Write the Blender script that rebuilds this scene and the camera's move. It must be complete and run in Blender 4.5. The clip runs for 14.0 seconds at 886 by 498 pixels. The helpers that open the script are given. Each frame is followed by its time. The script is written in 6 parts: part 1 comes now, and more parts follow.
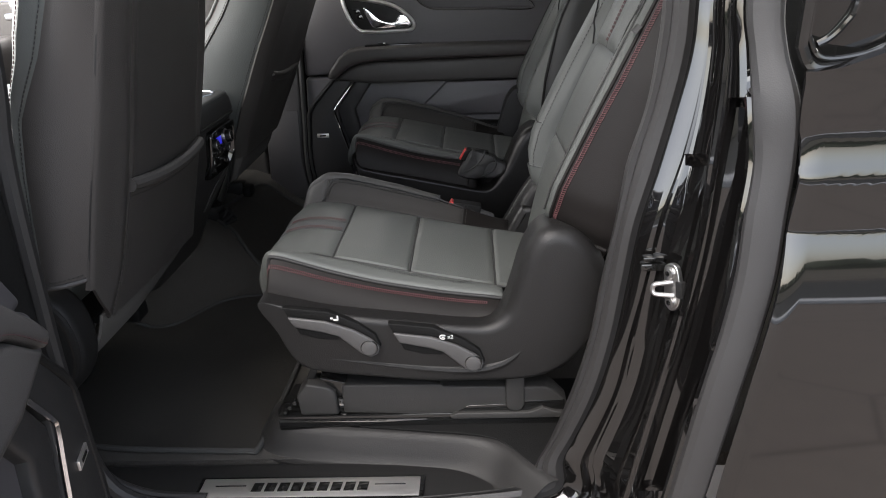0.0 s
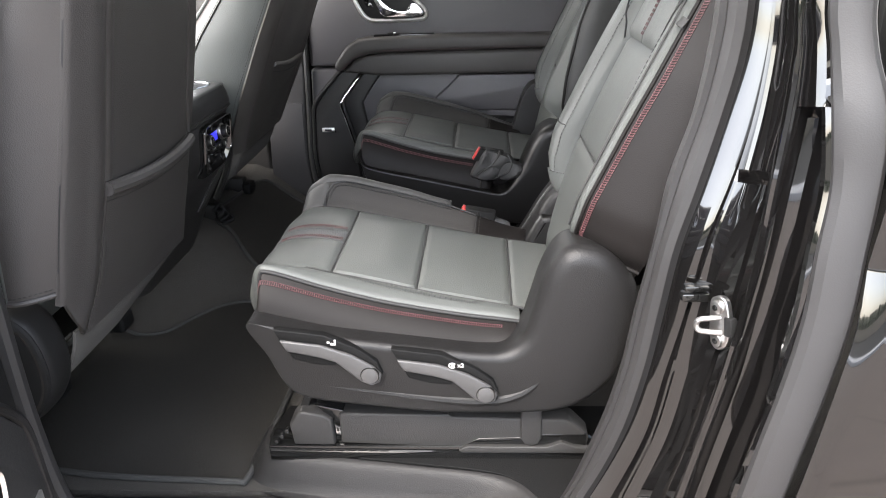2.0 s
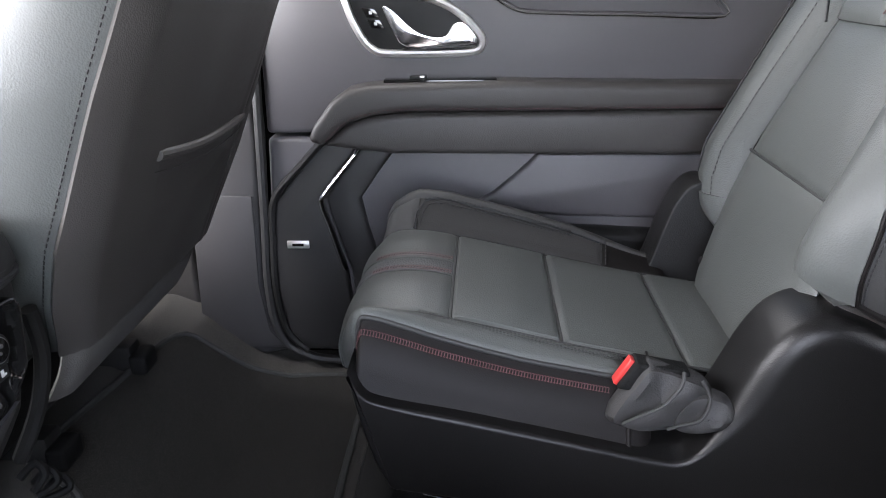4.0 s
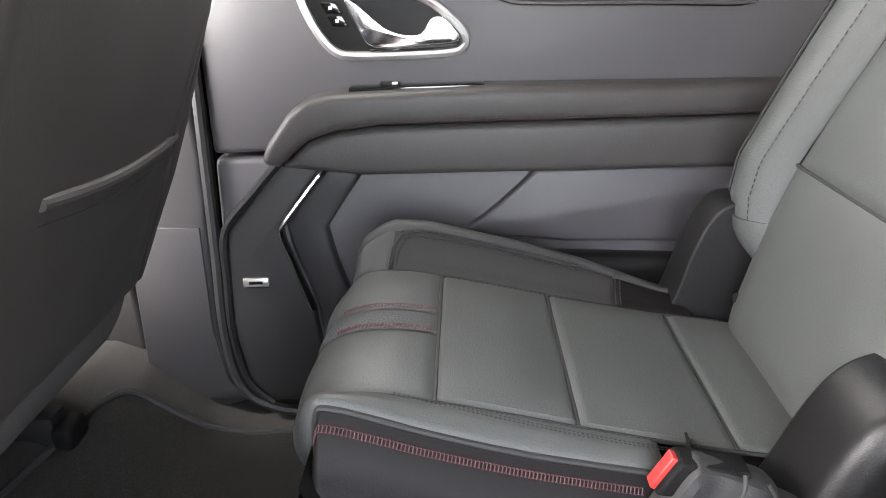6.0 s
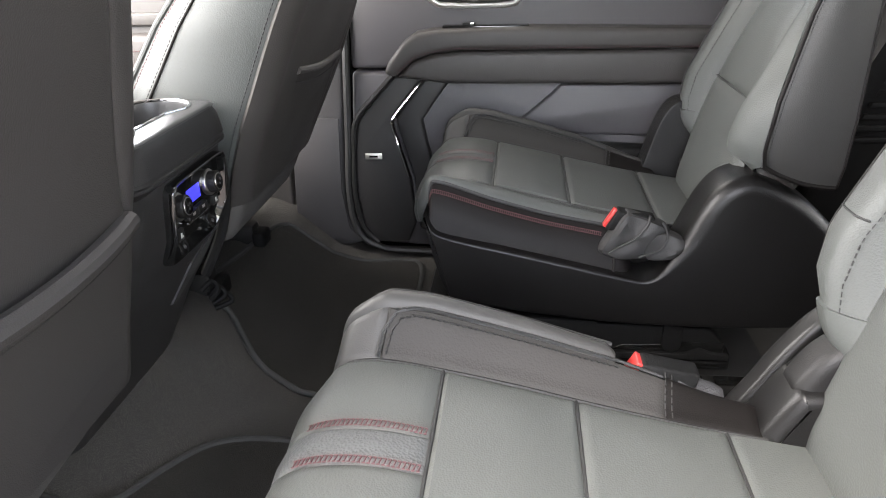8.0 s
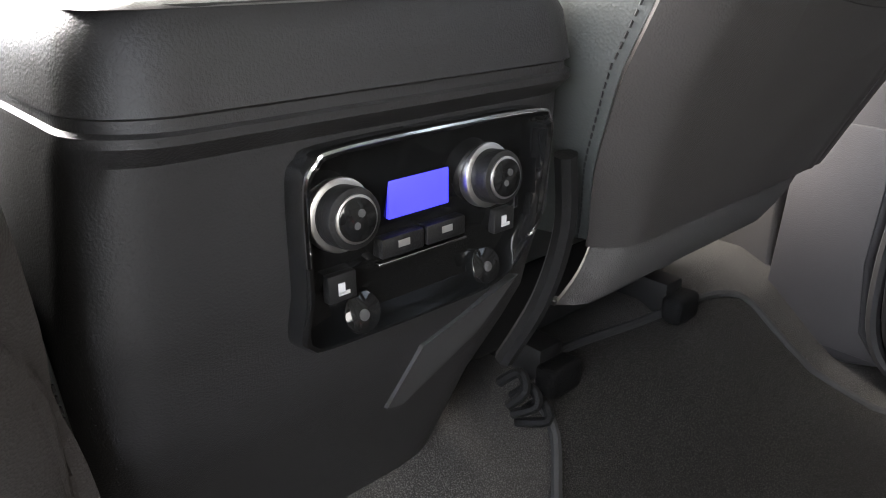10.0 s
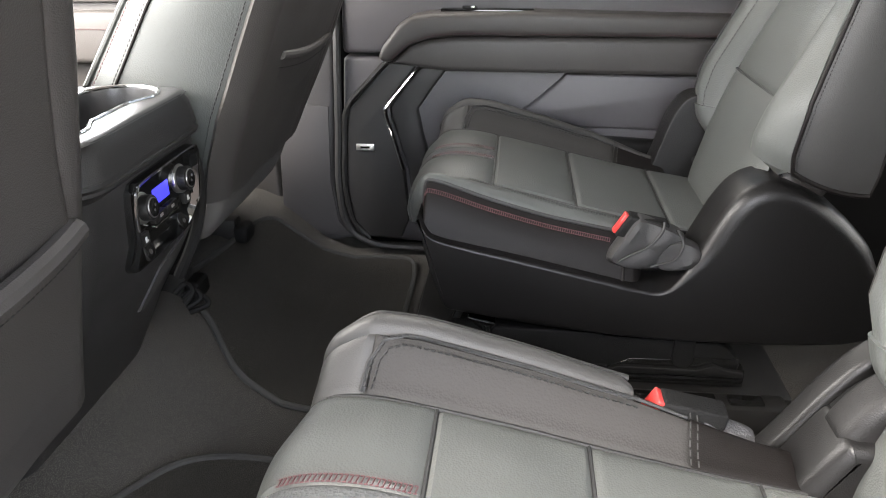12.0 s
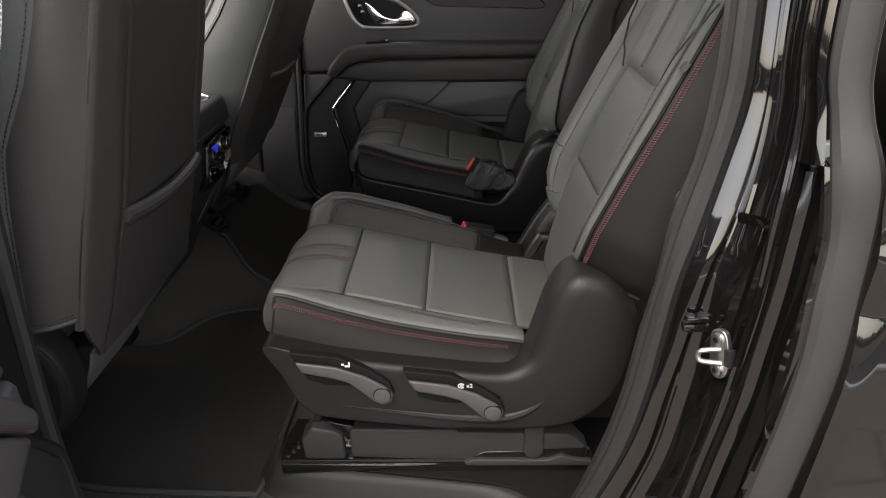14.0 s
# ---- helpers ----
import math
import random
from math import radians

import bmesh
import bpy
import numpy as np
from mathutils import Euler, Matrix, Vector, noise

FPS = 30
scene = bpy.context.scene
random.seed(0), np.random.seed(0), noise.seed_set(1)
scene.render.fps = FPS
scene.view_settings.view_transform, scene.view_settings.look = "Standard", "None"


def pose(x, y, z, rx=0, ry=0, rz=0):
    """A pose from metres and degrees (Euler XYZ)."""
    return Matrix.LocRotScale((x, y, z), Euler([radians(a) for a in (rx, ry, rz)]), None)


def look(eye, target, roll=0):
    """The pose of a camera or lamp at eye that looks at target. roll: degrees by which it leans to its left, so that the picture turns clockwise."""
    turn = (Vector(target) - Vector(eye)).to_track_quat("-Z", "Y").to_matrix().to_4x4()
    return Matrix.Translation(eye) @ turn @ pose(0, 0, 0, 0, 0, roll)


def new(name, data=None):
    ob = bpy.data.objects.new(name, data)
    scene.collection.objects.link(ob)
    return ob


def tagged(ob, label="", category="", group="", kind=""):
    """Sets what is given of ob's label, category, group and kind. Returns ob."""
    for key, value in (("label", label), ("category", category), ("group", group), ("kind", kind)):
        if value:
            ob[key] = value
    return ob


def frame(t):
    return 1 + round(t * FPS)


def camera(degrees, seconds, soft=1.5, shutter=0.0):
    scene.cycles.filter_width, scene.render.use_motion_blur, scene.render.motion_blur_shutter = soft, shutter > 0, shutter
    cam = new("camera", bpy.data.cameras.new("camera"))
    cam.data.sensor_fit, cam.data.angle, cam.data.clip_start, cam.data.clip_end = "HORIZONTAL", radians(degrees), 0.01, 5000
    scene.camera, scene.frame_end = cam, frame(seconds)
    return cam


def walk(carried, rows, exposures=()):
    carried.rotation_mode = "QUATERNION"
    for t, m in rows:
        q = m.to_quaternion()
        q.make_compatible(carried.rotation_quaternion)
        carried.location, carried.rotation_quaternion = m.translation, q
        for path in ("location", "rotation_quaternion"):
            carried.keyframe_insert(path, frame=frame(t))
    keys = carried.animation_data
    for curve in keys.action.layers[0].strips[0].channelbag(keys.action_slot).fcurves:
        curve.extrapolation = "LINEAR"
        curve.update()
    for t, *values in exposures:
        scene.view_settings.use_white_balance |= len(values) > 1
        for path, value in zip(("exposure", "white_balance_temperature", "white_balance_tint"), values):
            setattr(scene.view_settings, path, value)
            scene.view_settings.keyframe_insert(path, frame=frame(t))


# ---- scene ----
cam = camera(63.2, 14.0, soft=1.0)
PATH = [
    (0, (0.087, -0.001, 1.485), (-0.012, 1.846, 0.724), -2.9),
    (0.5, (0.09, 0.001, 1.484), (-0.02, 1.848, 0.724), -3.1),
    (1, (0.09, 0.004, 1.486), (-0.022, 1.848, 0.718), -2.9),
    (1.5, (0.092, 0.03, 1.483), (-0.027, 1.869, 0.705), -2.6),
    (2, (0.077, 0.137, 1.473), (-0.046, 1.973, 0.688), -2.2),
    (2.5, (0.031, 0.392, 1.447), (-0.105, 2.228, 0.665), -2.1),
    (3, (-0.039, 0.64, 1.441), (-0.169, 2.473, 0.651), -1.5),
    (3.5, (-0.085, 0.959, 1.408), (-0.201, 2.805, 0.646), -1.1),
    (4, (-0.11, 1.27, 1.39), (-0.218, 3.126, 0.651), -1.1),
    (4.2, (-0.118, 1.379, 1.385), (-0.21, 3.241, 0.66), -1.1),
    (5.25, (-0.116, 1.560, 1.372), (-0.190, 3.410, 0.617), -1.8),
    (6.3, (-0.107, 1.357, 1.388), (-0.183, 3.205, 0.628), -2.5),
    (6.5, (-0.104, 1.239, 1.404), (-0.186, 3.081, 0.63), -2.4),
    (7, (-0.104, 0.963, 1.414), (-0.203, 2.8, 0.629), -1.9),
    (7.5, (-0.105, 0.839, 1.406), (-0.217, 2.673, 0.616), -2.0),
    (8, (-0.103, 0.843, 1.405), (-0.308, 2.659, 0.592), -1.6),
    (8.5, (-0.113, 0.967, 1.365), (-0.582, 2.73, 0.546), -1.2),
    (8.7, (-0.121, 1.066, 1.338), (-0.721, 2.786, 0.511), -0.7),
    (9.75, (-0.270, 1.520, 1.190), (-1.648, 2.761, 0.441), -0.4),
    (10.8, (-0.243, 1.468, 1.213), (-1.428, 2.882, 0.441), -0.3),
    (11, (-0.215, 1.425, 1.235), (-1.222, 2.943, 0.410), 0.3),
    (11.5, (-0.129, 1.225, 1.319), (-0.607, 2.974, 0.476), -0.5),
    (12, (-0.117, 0.948, 1.394), (-0.302, 2.747, 0.54), -0.4),
    (12.5, (-0.079, 0.751, 1.443), (-0.222, 2.557, 0.596), -1.2),
    (13, (-0.018, 0.496, 1.504), (-0.126, 2.307, 0.662), -1.3),
    (13.5, (0.018, 0.238, 1.538), (-0.055, 2.056, 0.707), -1.1),
    (14, (0.026, 0.118, 1.551), (-0.028, 1.939, 0.727), -1.3),
]

EXPOSURES = [
    (0, 2.84, 6750, 10), (0.4, 3.66, 6750, 10), (1, 3.72, 6750, 10), (1.6, 3.81, 6750, 10), (2, 4.03, 6750, 10), (2.5, 3.79, 6500, 9), (3, 3.74, 6250, 8), (3.5, 3.92, 6250, 10), (4.2, 4.84, 6400, 13), (6.3, 5.16, 6780, 12),
    (7, 4.81, 6750, 11), (7.5, 4.71, 6750, 10), (8.7, 4.59, 7050, 12), (10.8, 5.59, 6850, 11), (11.5, 4.84, 7050, 12), (12, 4.84, 7000, 10), (13, 4.47, 7200, 11), (13.5, 4.20, 7300, 12), (13.75, 3.29, 7300, 12), (14, 2.71, 7200, 12),
]
walk(cam, [(t, look(eye, target, roll)) for t, eye, target, roll in PATH], EXPOSURES)

# ---- daylight ----
world = bpy.data.worlds.new("daylight")
scene.world = world
world.use_nodes = True
wn = world.node_tree.nodes
sky = wn.new("ShaderNodeTexSky")
sky.sky_type, sky.sun_disc = "NISHITA", False
sky.sun_elevation, sky.sun_rotation = radians(52), radians(212)
sky.altitude, sky.air_density, sky.dust_density = 0, 0.8, 1.6
wn["Background"].inputs["Strength"].default_value = 0.14
pale = wn.new("ShaderNodeHueSaturation")
pale.inputs["Saturation"].default_value = 0.5
world.node_tree.links.new(sky.outputs["Color"], pale.inputs["Color"])
world.node_tree.links.new(pale.outputs["Color"], wn["Background"].inputs["Color"])
sun = new("sun", bpy.data.lights.new("sun", "SUN"))
sun.data.energy, sun.data.angle, sun.data.color = 0.55, radians(30), (1.0, 0.97, 0.93)
sun.matrix_world = look((-2.3, -3.0, 6.0), (0.3, 1.2, 0.0))


def window_lamp(name, eye, target, width, height, power):
    """The sky's light in a window's opening."""
    lamp = new(name, bpy.data.lights.new(name, "AREA"))
    lamp.data.shape, lamp.data.size, lamp.data.size_y, lamp.data.energy, lamp.data.color = "RECTANGLE", width, height, power, (1.0, 0.98, 0.96)
    lamp.matrix_world = look(eye, target)
    return lamp


window_lamp("front_window_light", (-1.15, 2.62, 1.57), (-0.8, 1.2, 1.0), 0.8, 0.34, 0.5)
window_lamp("windscreen_light", (-1.62, 1.75, 1.72), (0.0, 1.75, 0.95), 1.5, 0.5, 6.8)
window_lamp("rear_window_light", (2.0, 1.75, 1.45), (0.3, 1.75, 1.0), 1.4, 0.45, 0.8)
window_lamp("driver_window_light", (-1.15, 0.88, 1.57), (-0.4, 2.2, 1.0), 0.8, 0.34, 0.6)
window_lamp("far_rear_window_light", (-0.2, 2.60, 1.57), (0.45, 1.6, 1.15), 0.55, 0.36, 0.35)


# ---- materials ----
def material(name, color, rough=0.5, metal=0.0, grain=0.0, grain_scale=600.0, vary=0.15, wear=0.1, spec=0.5, coat=0.0, kind="noise", fine=160.0):
    """A surface with fine relief (grain), and colour and gloss that vary at two scales."""
    m = bpy.data.materials.new(name)
    m.use_nodes = True
    n, l = m.node_tree.nodes, m.node_tree.links
    p = n["Principled BSDF"]
    p.inputs["Metallic"].default_value = metal
    p.inputs["Specular IOR Level"].default_value = spec
    p.inputs["Coat Weight"].default_value = coat
    p.inputs["Coat Roughness"].default_value = 0.03
    co = n.new("ShaderNodeTexCoord")
    big, small = n.new("ShaderNodeTexNoise"), n.new("ShaderNodeTexNoise")
    big.inputs["Scale"].default_value, small.inputs["Scale"].default_value = 7.0, fine
    big.inputs["Detail"].default_value = small.inputs["Detail"].default_value = 3.0
    for tex in (big, small):
        l.new(co.outputs["Object"], tex.inputs["Vector"])
    mix = n.new("ShaderNodeMix")
    mix.data_type = "RGBA"
    a = [c * (1 - vary) for c in color]
    b = [min(1, c * (1 + vary)) for c in color]
    mix.inputs["A"].default_value, mix.inputs["B"].default_value = (*a, 1), (*b, 1)
    add = n.new("ShaderNodeMath")
    add.operation = "MULTIPLY_ADD"
    l.new(big.outputs["Fac"], add.inputs[0])
    add.inputs[1].default_value = 0.6
    half = n.new("ShaderNodeMath")
    half.operation = "MULTIPLY"
    l.new(small.outputs["Fac"], half.inputs[0])
    half.inputs[1].default_value = 0.4
    l.new(half.outputs[0], add.inputs[2])
    l.new(add.outputs[0], mix.inputs["Factor"])
    l.new(mix.outputs["Result"], p.inputs["Base Color"])
    ra = n.new("ShaderNodeMapRange")
    ra.inputs["To Min"].default_value, ra.inputs["To Max"].default_value = max(0.02, rough - wear), min(1, rough + wear)
    l.new(add.outputs[0], ra.inputs["Value"])
    l.new(ra.outputs["Result"], p.inputs["Roughness"])
    if grain:
        if kind == "leather":
            g = n.new("ShaderNodeTexVoronoi")
            g.inputs["Scale"].default_value = grain_scale
            out = g.outputs["Distance"]
        else:
            g = n.new("ShaderNodeTexNoise")
            g.inputs["Scale"].default_value, g.inputs["Detail"].default_value = grain_scale, 4.0
            out = g.outputs["Fac"]
        l.new(co.outputs["Object"], g.inputs["Vector"])
        bump = n.new("ShaderNodeBump")
        bump.inputs["Strength"].default_value, bump.inputs["Distance"].default_value = grain, 0.002
        l.new(out, bump.inputs["Height"])
        l.new(bump.outputs["Normal"], p.inputs["Normal"])
    return m


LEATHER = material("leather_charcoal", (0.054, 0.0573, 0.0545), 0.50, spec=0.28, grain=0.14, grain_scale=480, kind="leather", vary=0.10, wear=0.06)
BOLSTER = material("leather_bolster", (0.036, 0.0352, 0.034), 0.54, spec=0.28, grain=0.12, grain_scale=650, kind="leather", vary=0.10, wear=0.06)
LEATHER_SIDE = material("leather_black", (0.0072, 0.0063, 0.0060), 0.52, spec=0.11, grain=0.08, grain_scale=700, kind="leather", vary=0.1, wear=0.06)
PERF = material("leather_perforated", (0.026, 0.0247, 0.0235), 0.62, spec=0.12, grain=0.12, grain_scale=420, kind="leather", vary=0.1)
PERF_LIGHT = material("leather_stripe", (0.060, 0.063, 0.063), 0.6, spec=0.25, grain=0.35, grain_scale=330, kind="leather", vary=0.1)
VINYL = material("vinyl_black", (0.041, 0.0375, 0.0355), 0.48, spec=0.3, grain=0.15, grain_scale=600, kind="leather", vary=0.1)
PLASTIC = material("plastic_black", (0.0105, 0.0103, 0.0102), 0.45, spec=0.15, grain=0.2, grain_scale=900, vary=0.12)
PLASTIC_GREY = material("plastic_grey", (0.0085, 0.0082, 0.0082), 0.42, spec=0.22, grain=0.3, grain_scale=700, vary=0.1)
PILLAR = material("pillar_plastic", (0.026, 0.0245, 0.0255), 0.5, spec=0.3, grain=0.25, grain_scale=800, vary=0.1)
CONSOLE = material("console_plastic", (0.018, 0.0172, 0.0172), 0.48, spec=0.3, grain=0.25, grain_scale=700, vary=0.12)
TRIM_BLACK = material("trim_black", (0.0055, 0.0053, 0.0053), 0.36, spec=0.24, grain=0.2, grain_scale=700, vary=0.1)
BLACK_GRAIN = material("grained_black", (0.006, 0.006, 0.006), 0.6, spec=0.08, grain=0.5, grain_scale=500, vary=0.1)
SATIN = material("satin_plastic", (0.030, 0.030, 0.031), 0.30, spec=0.6, grain=0.12, grain_scale=900, vary=0.08, wear=0.04)
LEVER_GREY = material("plastic_lever", (0.042, 0.041, 0.041), 0.45, spec=0.35, grain=0.2, grain_scale=900, vary=0.1)
DOOR_PLASTIC = material("door_plastic", (0.047, 0.0437, 0.0465), 0.48, grain=0.2, grain_scale=900, vary=0.08)


def pile(name, dark, light, scale):
    """Looped carpet: dark tufts with lighter tips, worn in wide patches."""
    m = bpy.data.materials.new(name)
    m.use_nodes = True
    n, l = m.node_tree.nodes, m.node_tree.links
    p = n["Principled BSDF"]
    p.inputs["Roughness"].default_value, p.inputs["Specular IOR Level"].default_value = 0.95, 0.12
    co = n.new("ShaderNodeTexCoord")
    tuft, wide, cell = n.new("ShaderNodeTexNoise"), n.new("ShaderNodeTexNoise"), n.new("ShaderNodeTexVoronoi")
    tuft.inputs["Scale"].default_value, tuft.inputs["Detail"].default_value = scale, 2.0
    wide.inputs["Scale"].default_value, wide.inputs["Detail"].default_value = 6.0, 3.0
    cell.inputs["Scale"].default_value = scale * 1.3
    for tex in (tuft, wide, cell):
        l.new(co.outputs["Object"], tex.inputs["Vector"])
    tip = n.new("ShaderNodeMapRange")
    tip.inputs["From Min"].default_value, tip.inputs["From Max"].default_value = 0.47, 0.68
    l.new(tuft.outputs["Fac"], tip.inputs["Value"])
    patch = n.new("ShaderNodeMapRange")
    patch.inputs["From Min"].default_value, patch.inputs["From Max"].default_value = 0.3, 0.7
    patch.inputs["To Min"].default_value, patch.inputs["To Max"].default_value = 0.75, 1.2
    l.new(wide.outputs["Fac"], patch.inputs["Value"])
    fac = n.new("ShaderNodeMath")
    fac.operation, fac.use_clamp = "MULTIPLY", True
    l.new(tip.outputs["Result"], fac.inputs[0])
    l.new(patch.outputs["Result"], fac.inputs[1])
    mix = n.new("ShaderNodeMix")
    mix.data_type = "RGBA"
    mix.inputs["A"].default_value, mix.inputs["B"].default_value = (*dark, 1), (*light, 1)
    l.new(fac.outputs[0], mix.inputs["Factor"])
    l.new(mix.outputs["Result"], p.inputs["Base Color"])
    bump = n.new("ShaderNodeBump")
    bump.inputs["Strength"].default_value, bump.inputs["Distance"].default_value = 0.9, 0.003
    l.new(cell.outputs["Distance"], bump.inputs["Height"])
    l.new(bump.outputs["Normal"], p.inputs["Normal"])
    return m


CARPET = pile("carpet", (0.042, 0.0396, 0.0363), (0.125, 0.118, 0.108), 800)
MAT = pile("mat_pile", (0.020, 0.0187, 0.0168), (0.070, 0.0657, 0.059), 700)
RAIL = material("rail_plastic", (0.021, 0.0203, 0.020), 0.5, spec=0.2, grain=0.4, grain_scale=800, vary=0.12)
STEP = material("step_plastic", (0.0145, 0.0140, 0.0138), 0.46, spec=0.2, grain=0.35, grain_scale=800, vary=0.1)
BINDING = material("mat_binding", (0.018, 0.018, 0.017), 0.8, grain=0.4, grain_scale=400, vary=0.2)
FLAP = material("flap_fabric", (0.062, 0.058, 0.054), 0.9, grain=0.6, grain_scale=600, vary=0.15)
RUBBER = material("rubber", (0.015, 0.0142, 0.0142), 0.55, spec=0.35, grain=0.12, vary=0.15)
PAINT = material("black_paint", (0.003, 0.0028, 0.0028), 0.06, spec=0.15, coat=1.0, vary=0.05, wear=0.02)
GLOSS = material("gloss_black", (0.006, 0.006, 0.006), 0.06, vary=0.05, wear=0.02)
CHROME = material("chrome", (0.75, 0.75, 0.76), 0.12, 1.0, vary=0.04, wear=0.05)
STEEL = material("steel", (0.42, 0.41, 0.40), 0.34, 1.0, grain=0.05, vary=0.1)
BRUSHED = material("brushed_aluminium", (0.74, 0.72, 0.70), 0.42, 1.0, grain=0.06, grain_scale=300, vary=0.08)
RED = material("buckle_red", (0.34, 0.022, 0.02), 0.4, vary=0.08)
THREAD = material("dark_red_thread", (0.058, 0.019, 0.021), 0.7, vary=0.2)
THREAD_DARK = material("dark_thread", (0.009, 0.009, 0.009), 0.7, vary=0.2)
WHITE = material("white_print", (0.45, 0.45, 0.44), 0.5, vary=0.02)
WEBBING = material("belt_webbing", (0.02, 0.02, 0.0215), 0.7, grain=0.6, grain_scale=500, vary=0.15)
POUCH = material("pouch_fabric", (0.013, 0.0124, 0.0124), 0.65, grain=0.3, grain_scale=500, vary=0.15)
# Unseen surface, kept dark to cut the light it bounces down.
LINER = material("headliner", (0.13, 0.128, 0.125), 0.9, grain=0.4, grain_scale=500, vary=0.05)
GROUND = material("paving", (0.20, 0.165, 0.14), 0.85, grain=0.5, grain_scale=60, vary=0.25)
_n, _l = GROUND.node_tree.nodes, GROUND.node_tree.links
_base = _n["Principled BSDF"].inputs["Base Color"]
_old = _base.links[0].from_socket
_co, _cell, _edge, _mix = _n.new("ShaderNodeTexCoord"), _n.new("ShaderNodeTexVoronoi"), _n.new("ShaderNodeMapRange"), _n.new("ShaderNodeMix")
_cell.feature, _mix.data_type = "DISTANCE_TO_EDGE", "RGBA"
_cell.inputs["Scale"].default_value = 1.1
_edge.inputs["From Max"].default_value, _edge.inputs["To Min"].default_value, _edge.inputs["To Max"].default_value = 0.02, 0.6, 0.0
_mix.inputs["B"].default_value = (0.07, 0.06, 0.05, 1)
_l.new(_co.outputs["Object"], _cell.inputs["Vector"])
_l.new(_cell.outputs["Distance"], _edge.inputs["Value"])
_l.new(_edge.outputs["Result"], _mix.inputs["Factor"])
_l.new(_old, _mix.inputs["A"])
_l.new(_mix.outputs["Result"], _base)
RENDER_WHITE = material("white_wall", (0.82, 0.83, 0.84), 0.8, grain=0.2, grain_scale=50, vary=0.1)
ASPHALT = material("asphalt", (0.04, 0.043, 0.04), 0.85, grain=0.5, grain_scale=80, vary=0.25)
FOLIAGE = material("hedge_leaves", (0.05, 0.07, 0.035), 0.8, grain=1.0, grain_scale=40, vary=0.5)
BEIGE = material("beige_render", (0.55, 0.48, 0.38), 0.85, grain=0.2, grain_scale=40, vary=0.1)
DARK_GLASS = material("dark_window", (0.004, 0.004, 0.004), 0.05, vary=0.1)
SCREEN = bpy.data.materials.new("lit_screen")
SCREEN.use_nodes = True
SCREEN.node_tree.nodes["Principled BSDF"].inputs["Base Color"].default_value = (0.02, 0.02, 0.1, 1)
SCREEN.node_tree.nodes["Principled BSDF"].inputs["Emission Color"].default_value = (0.03, 0.03, 0.75, 1)
SCREEN.node_tree.nodes["Principled BSDF"].inputs["Emission Strength"].default_value = 0.09
GLASS = bpy.data.materials.new("tinted_glass")
GLASS.use_nodes = True
_g = GLASS.node_tree.nodes["Principled BSDF"]
_g.inputs["Base Color"].default_value = (0.75, 0.8, 0.78, 1)
_g.inputs["Roughness"].default_value = 0.02
_g.inputs["Transmission Weight"].default_value = 1.0
_g.inputs["IOR"].default_value = 1.1


TINT = bpy.data.materials.new("privacy_glass")
TINT.use_nodes = True
_t = TINT.node_tree.nodes["Principled BSDF"]
_t.inputs["Base Color"].default_value = (0.16, 0.17, 0.17, 1)
_t.inputs["Roughness"].default_value = 0.02
_t.inputs["Transmission Weight"].default_value = 1.0
_t.inputs["IOR"].default_value = 1.05


# ---- mesh helpers ----
def part(name, bm, mat, parent=None, label="", sharp=35):
    """Links a bmesh as one mesh object, under a thing or a part where one is given."""
    bmesh.ops.recalc_face_normals(bm, faces=bm.faces[:])
    me = bpy.data.meshes.new(name)
    bm.to_mesh(me)
    bm.free()
    me.materials.append(mat)
    for f in me.polygons:
        f.use_smooth = True
    me.set_sharp_from_angle(angle=radians(sharp))
    ob = new(name, me)
    if parent is not None:
        ob.parent = parent
    if label:
        ob["label"] = label
    return ob


def thing(name, label, category, m=None, group="", kind=""):
    ob = new(name)
    ob.empty_display_size = 0.05
    if m is not None:
        ob.matrix_world = m
    return tagged(ob, label, category, group, kind)


def bevelled(bm, width, segments=3, angle=30):
    if width > 0:
        edges = [e for e in bm.edges if len(e.link_faces) == 2 and e.calc_face_angle(0) > radians(angle)]
        bmesh.ops.bevel(bm, geom=edges, offset=width, segments=segments, profile=0.5, affect="EDGES", clamp_overlap=True)
    return bm


def box(x0, x1, y0, y1, z0, z1, bevel=0.004, segments=2):
    bm = bmesh.new()
    bmesh.ops.create_cube(bm, size=1)
    for v in bm.verts:
        v.co = ((x0 + x1) / 2 + v.co.x * (x1 - x0), (y0 + y1) / 2 + v.co.y * (y1 - y0), (z0 + z1) / 2 + v.co.z * (z1 - z0))
    return bevelled(bm, bevel, segments)


def smooth(points, per=6, closed=False):
    """A Catmull-Rom curve through points."""
    pts = [np.array(p, float) for p in points]
    n = len(pts)
    out = []
    for i in range(n if closed else n - 1):
        a, b, c, d = (pts[(i - 1) % n], pts[i], pts[(i + 1) % n], pts[(i + 2) % n]) if closed else (pts[max(i - 1, 0)], pts[i], pts[i + 1], pts[min(i + 2, n - 1)])
        for k in range(per):
            t = k / per
            out.append(0.5 * (2 * b + (c - a) * t + (2 * a - 5 * b + 4 * c - d) * t * t + (3 * b - a - 3 * c + d) * t ** 3))
    if not closed:
        out.append(pts[-1])
    return out


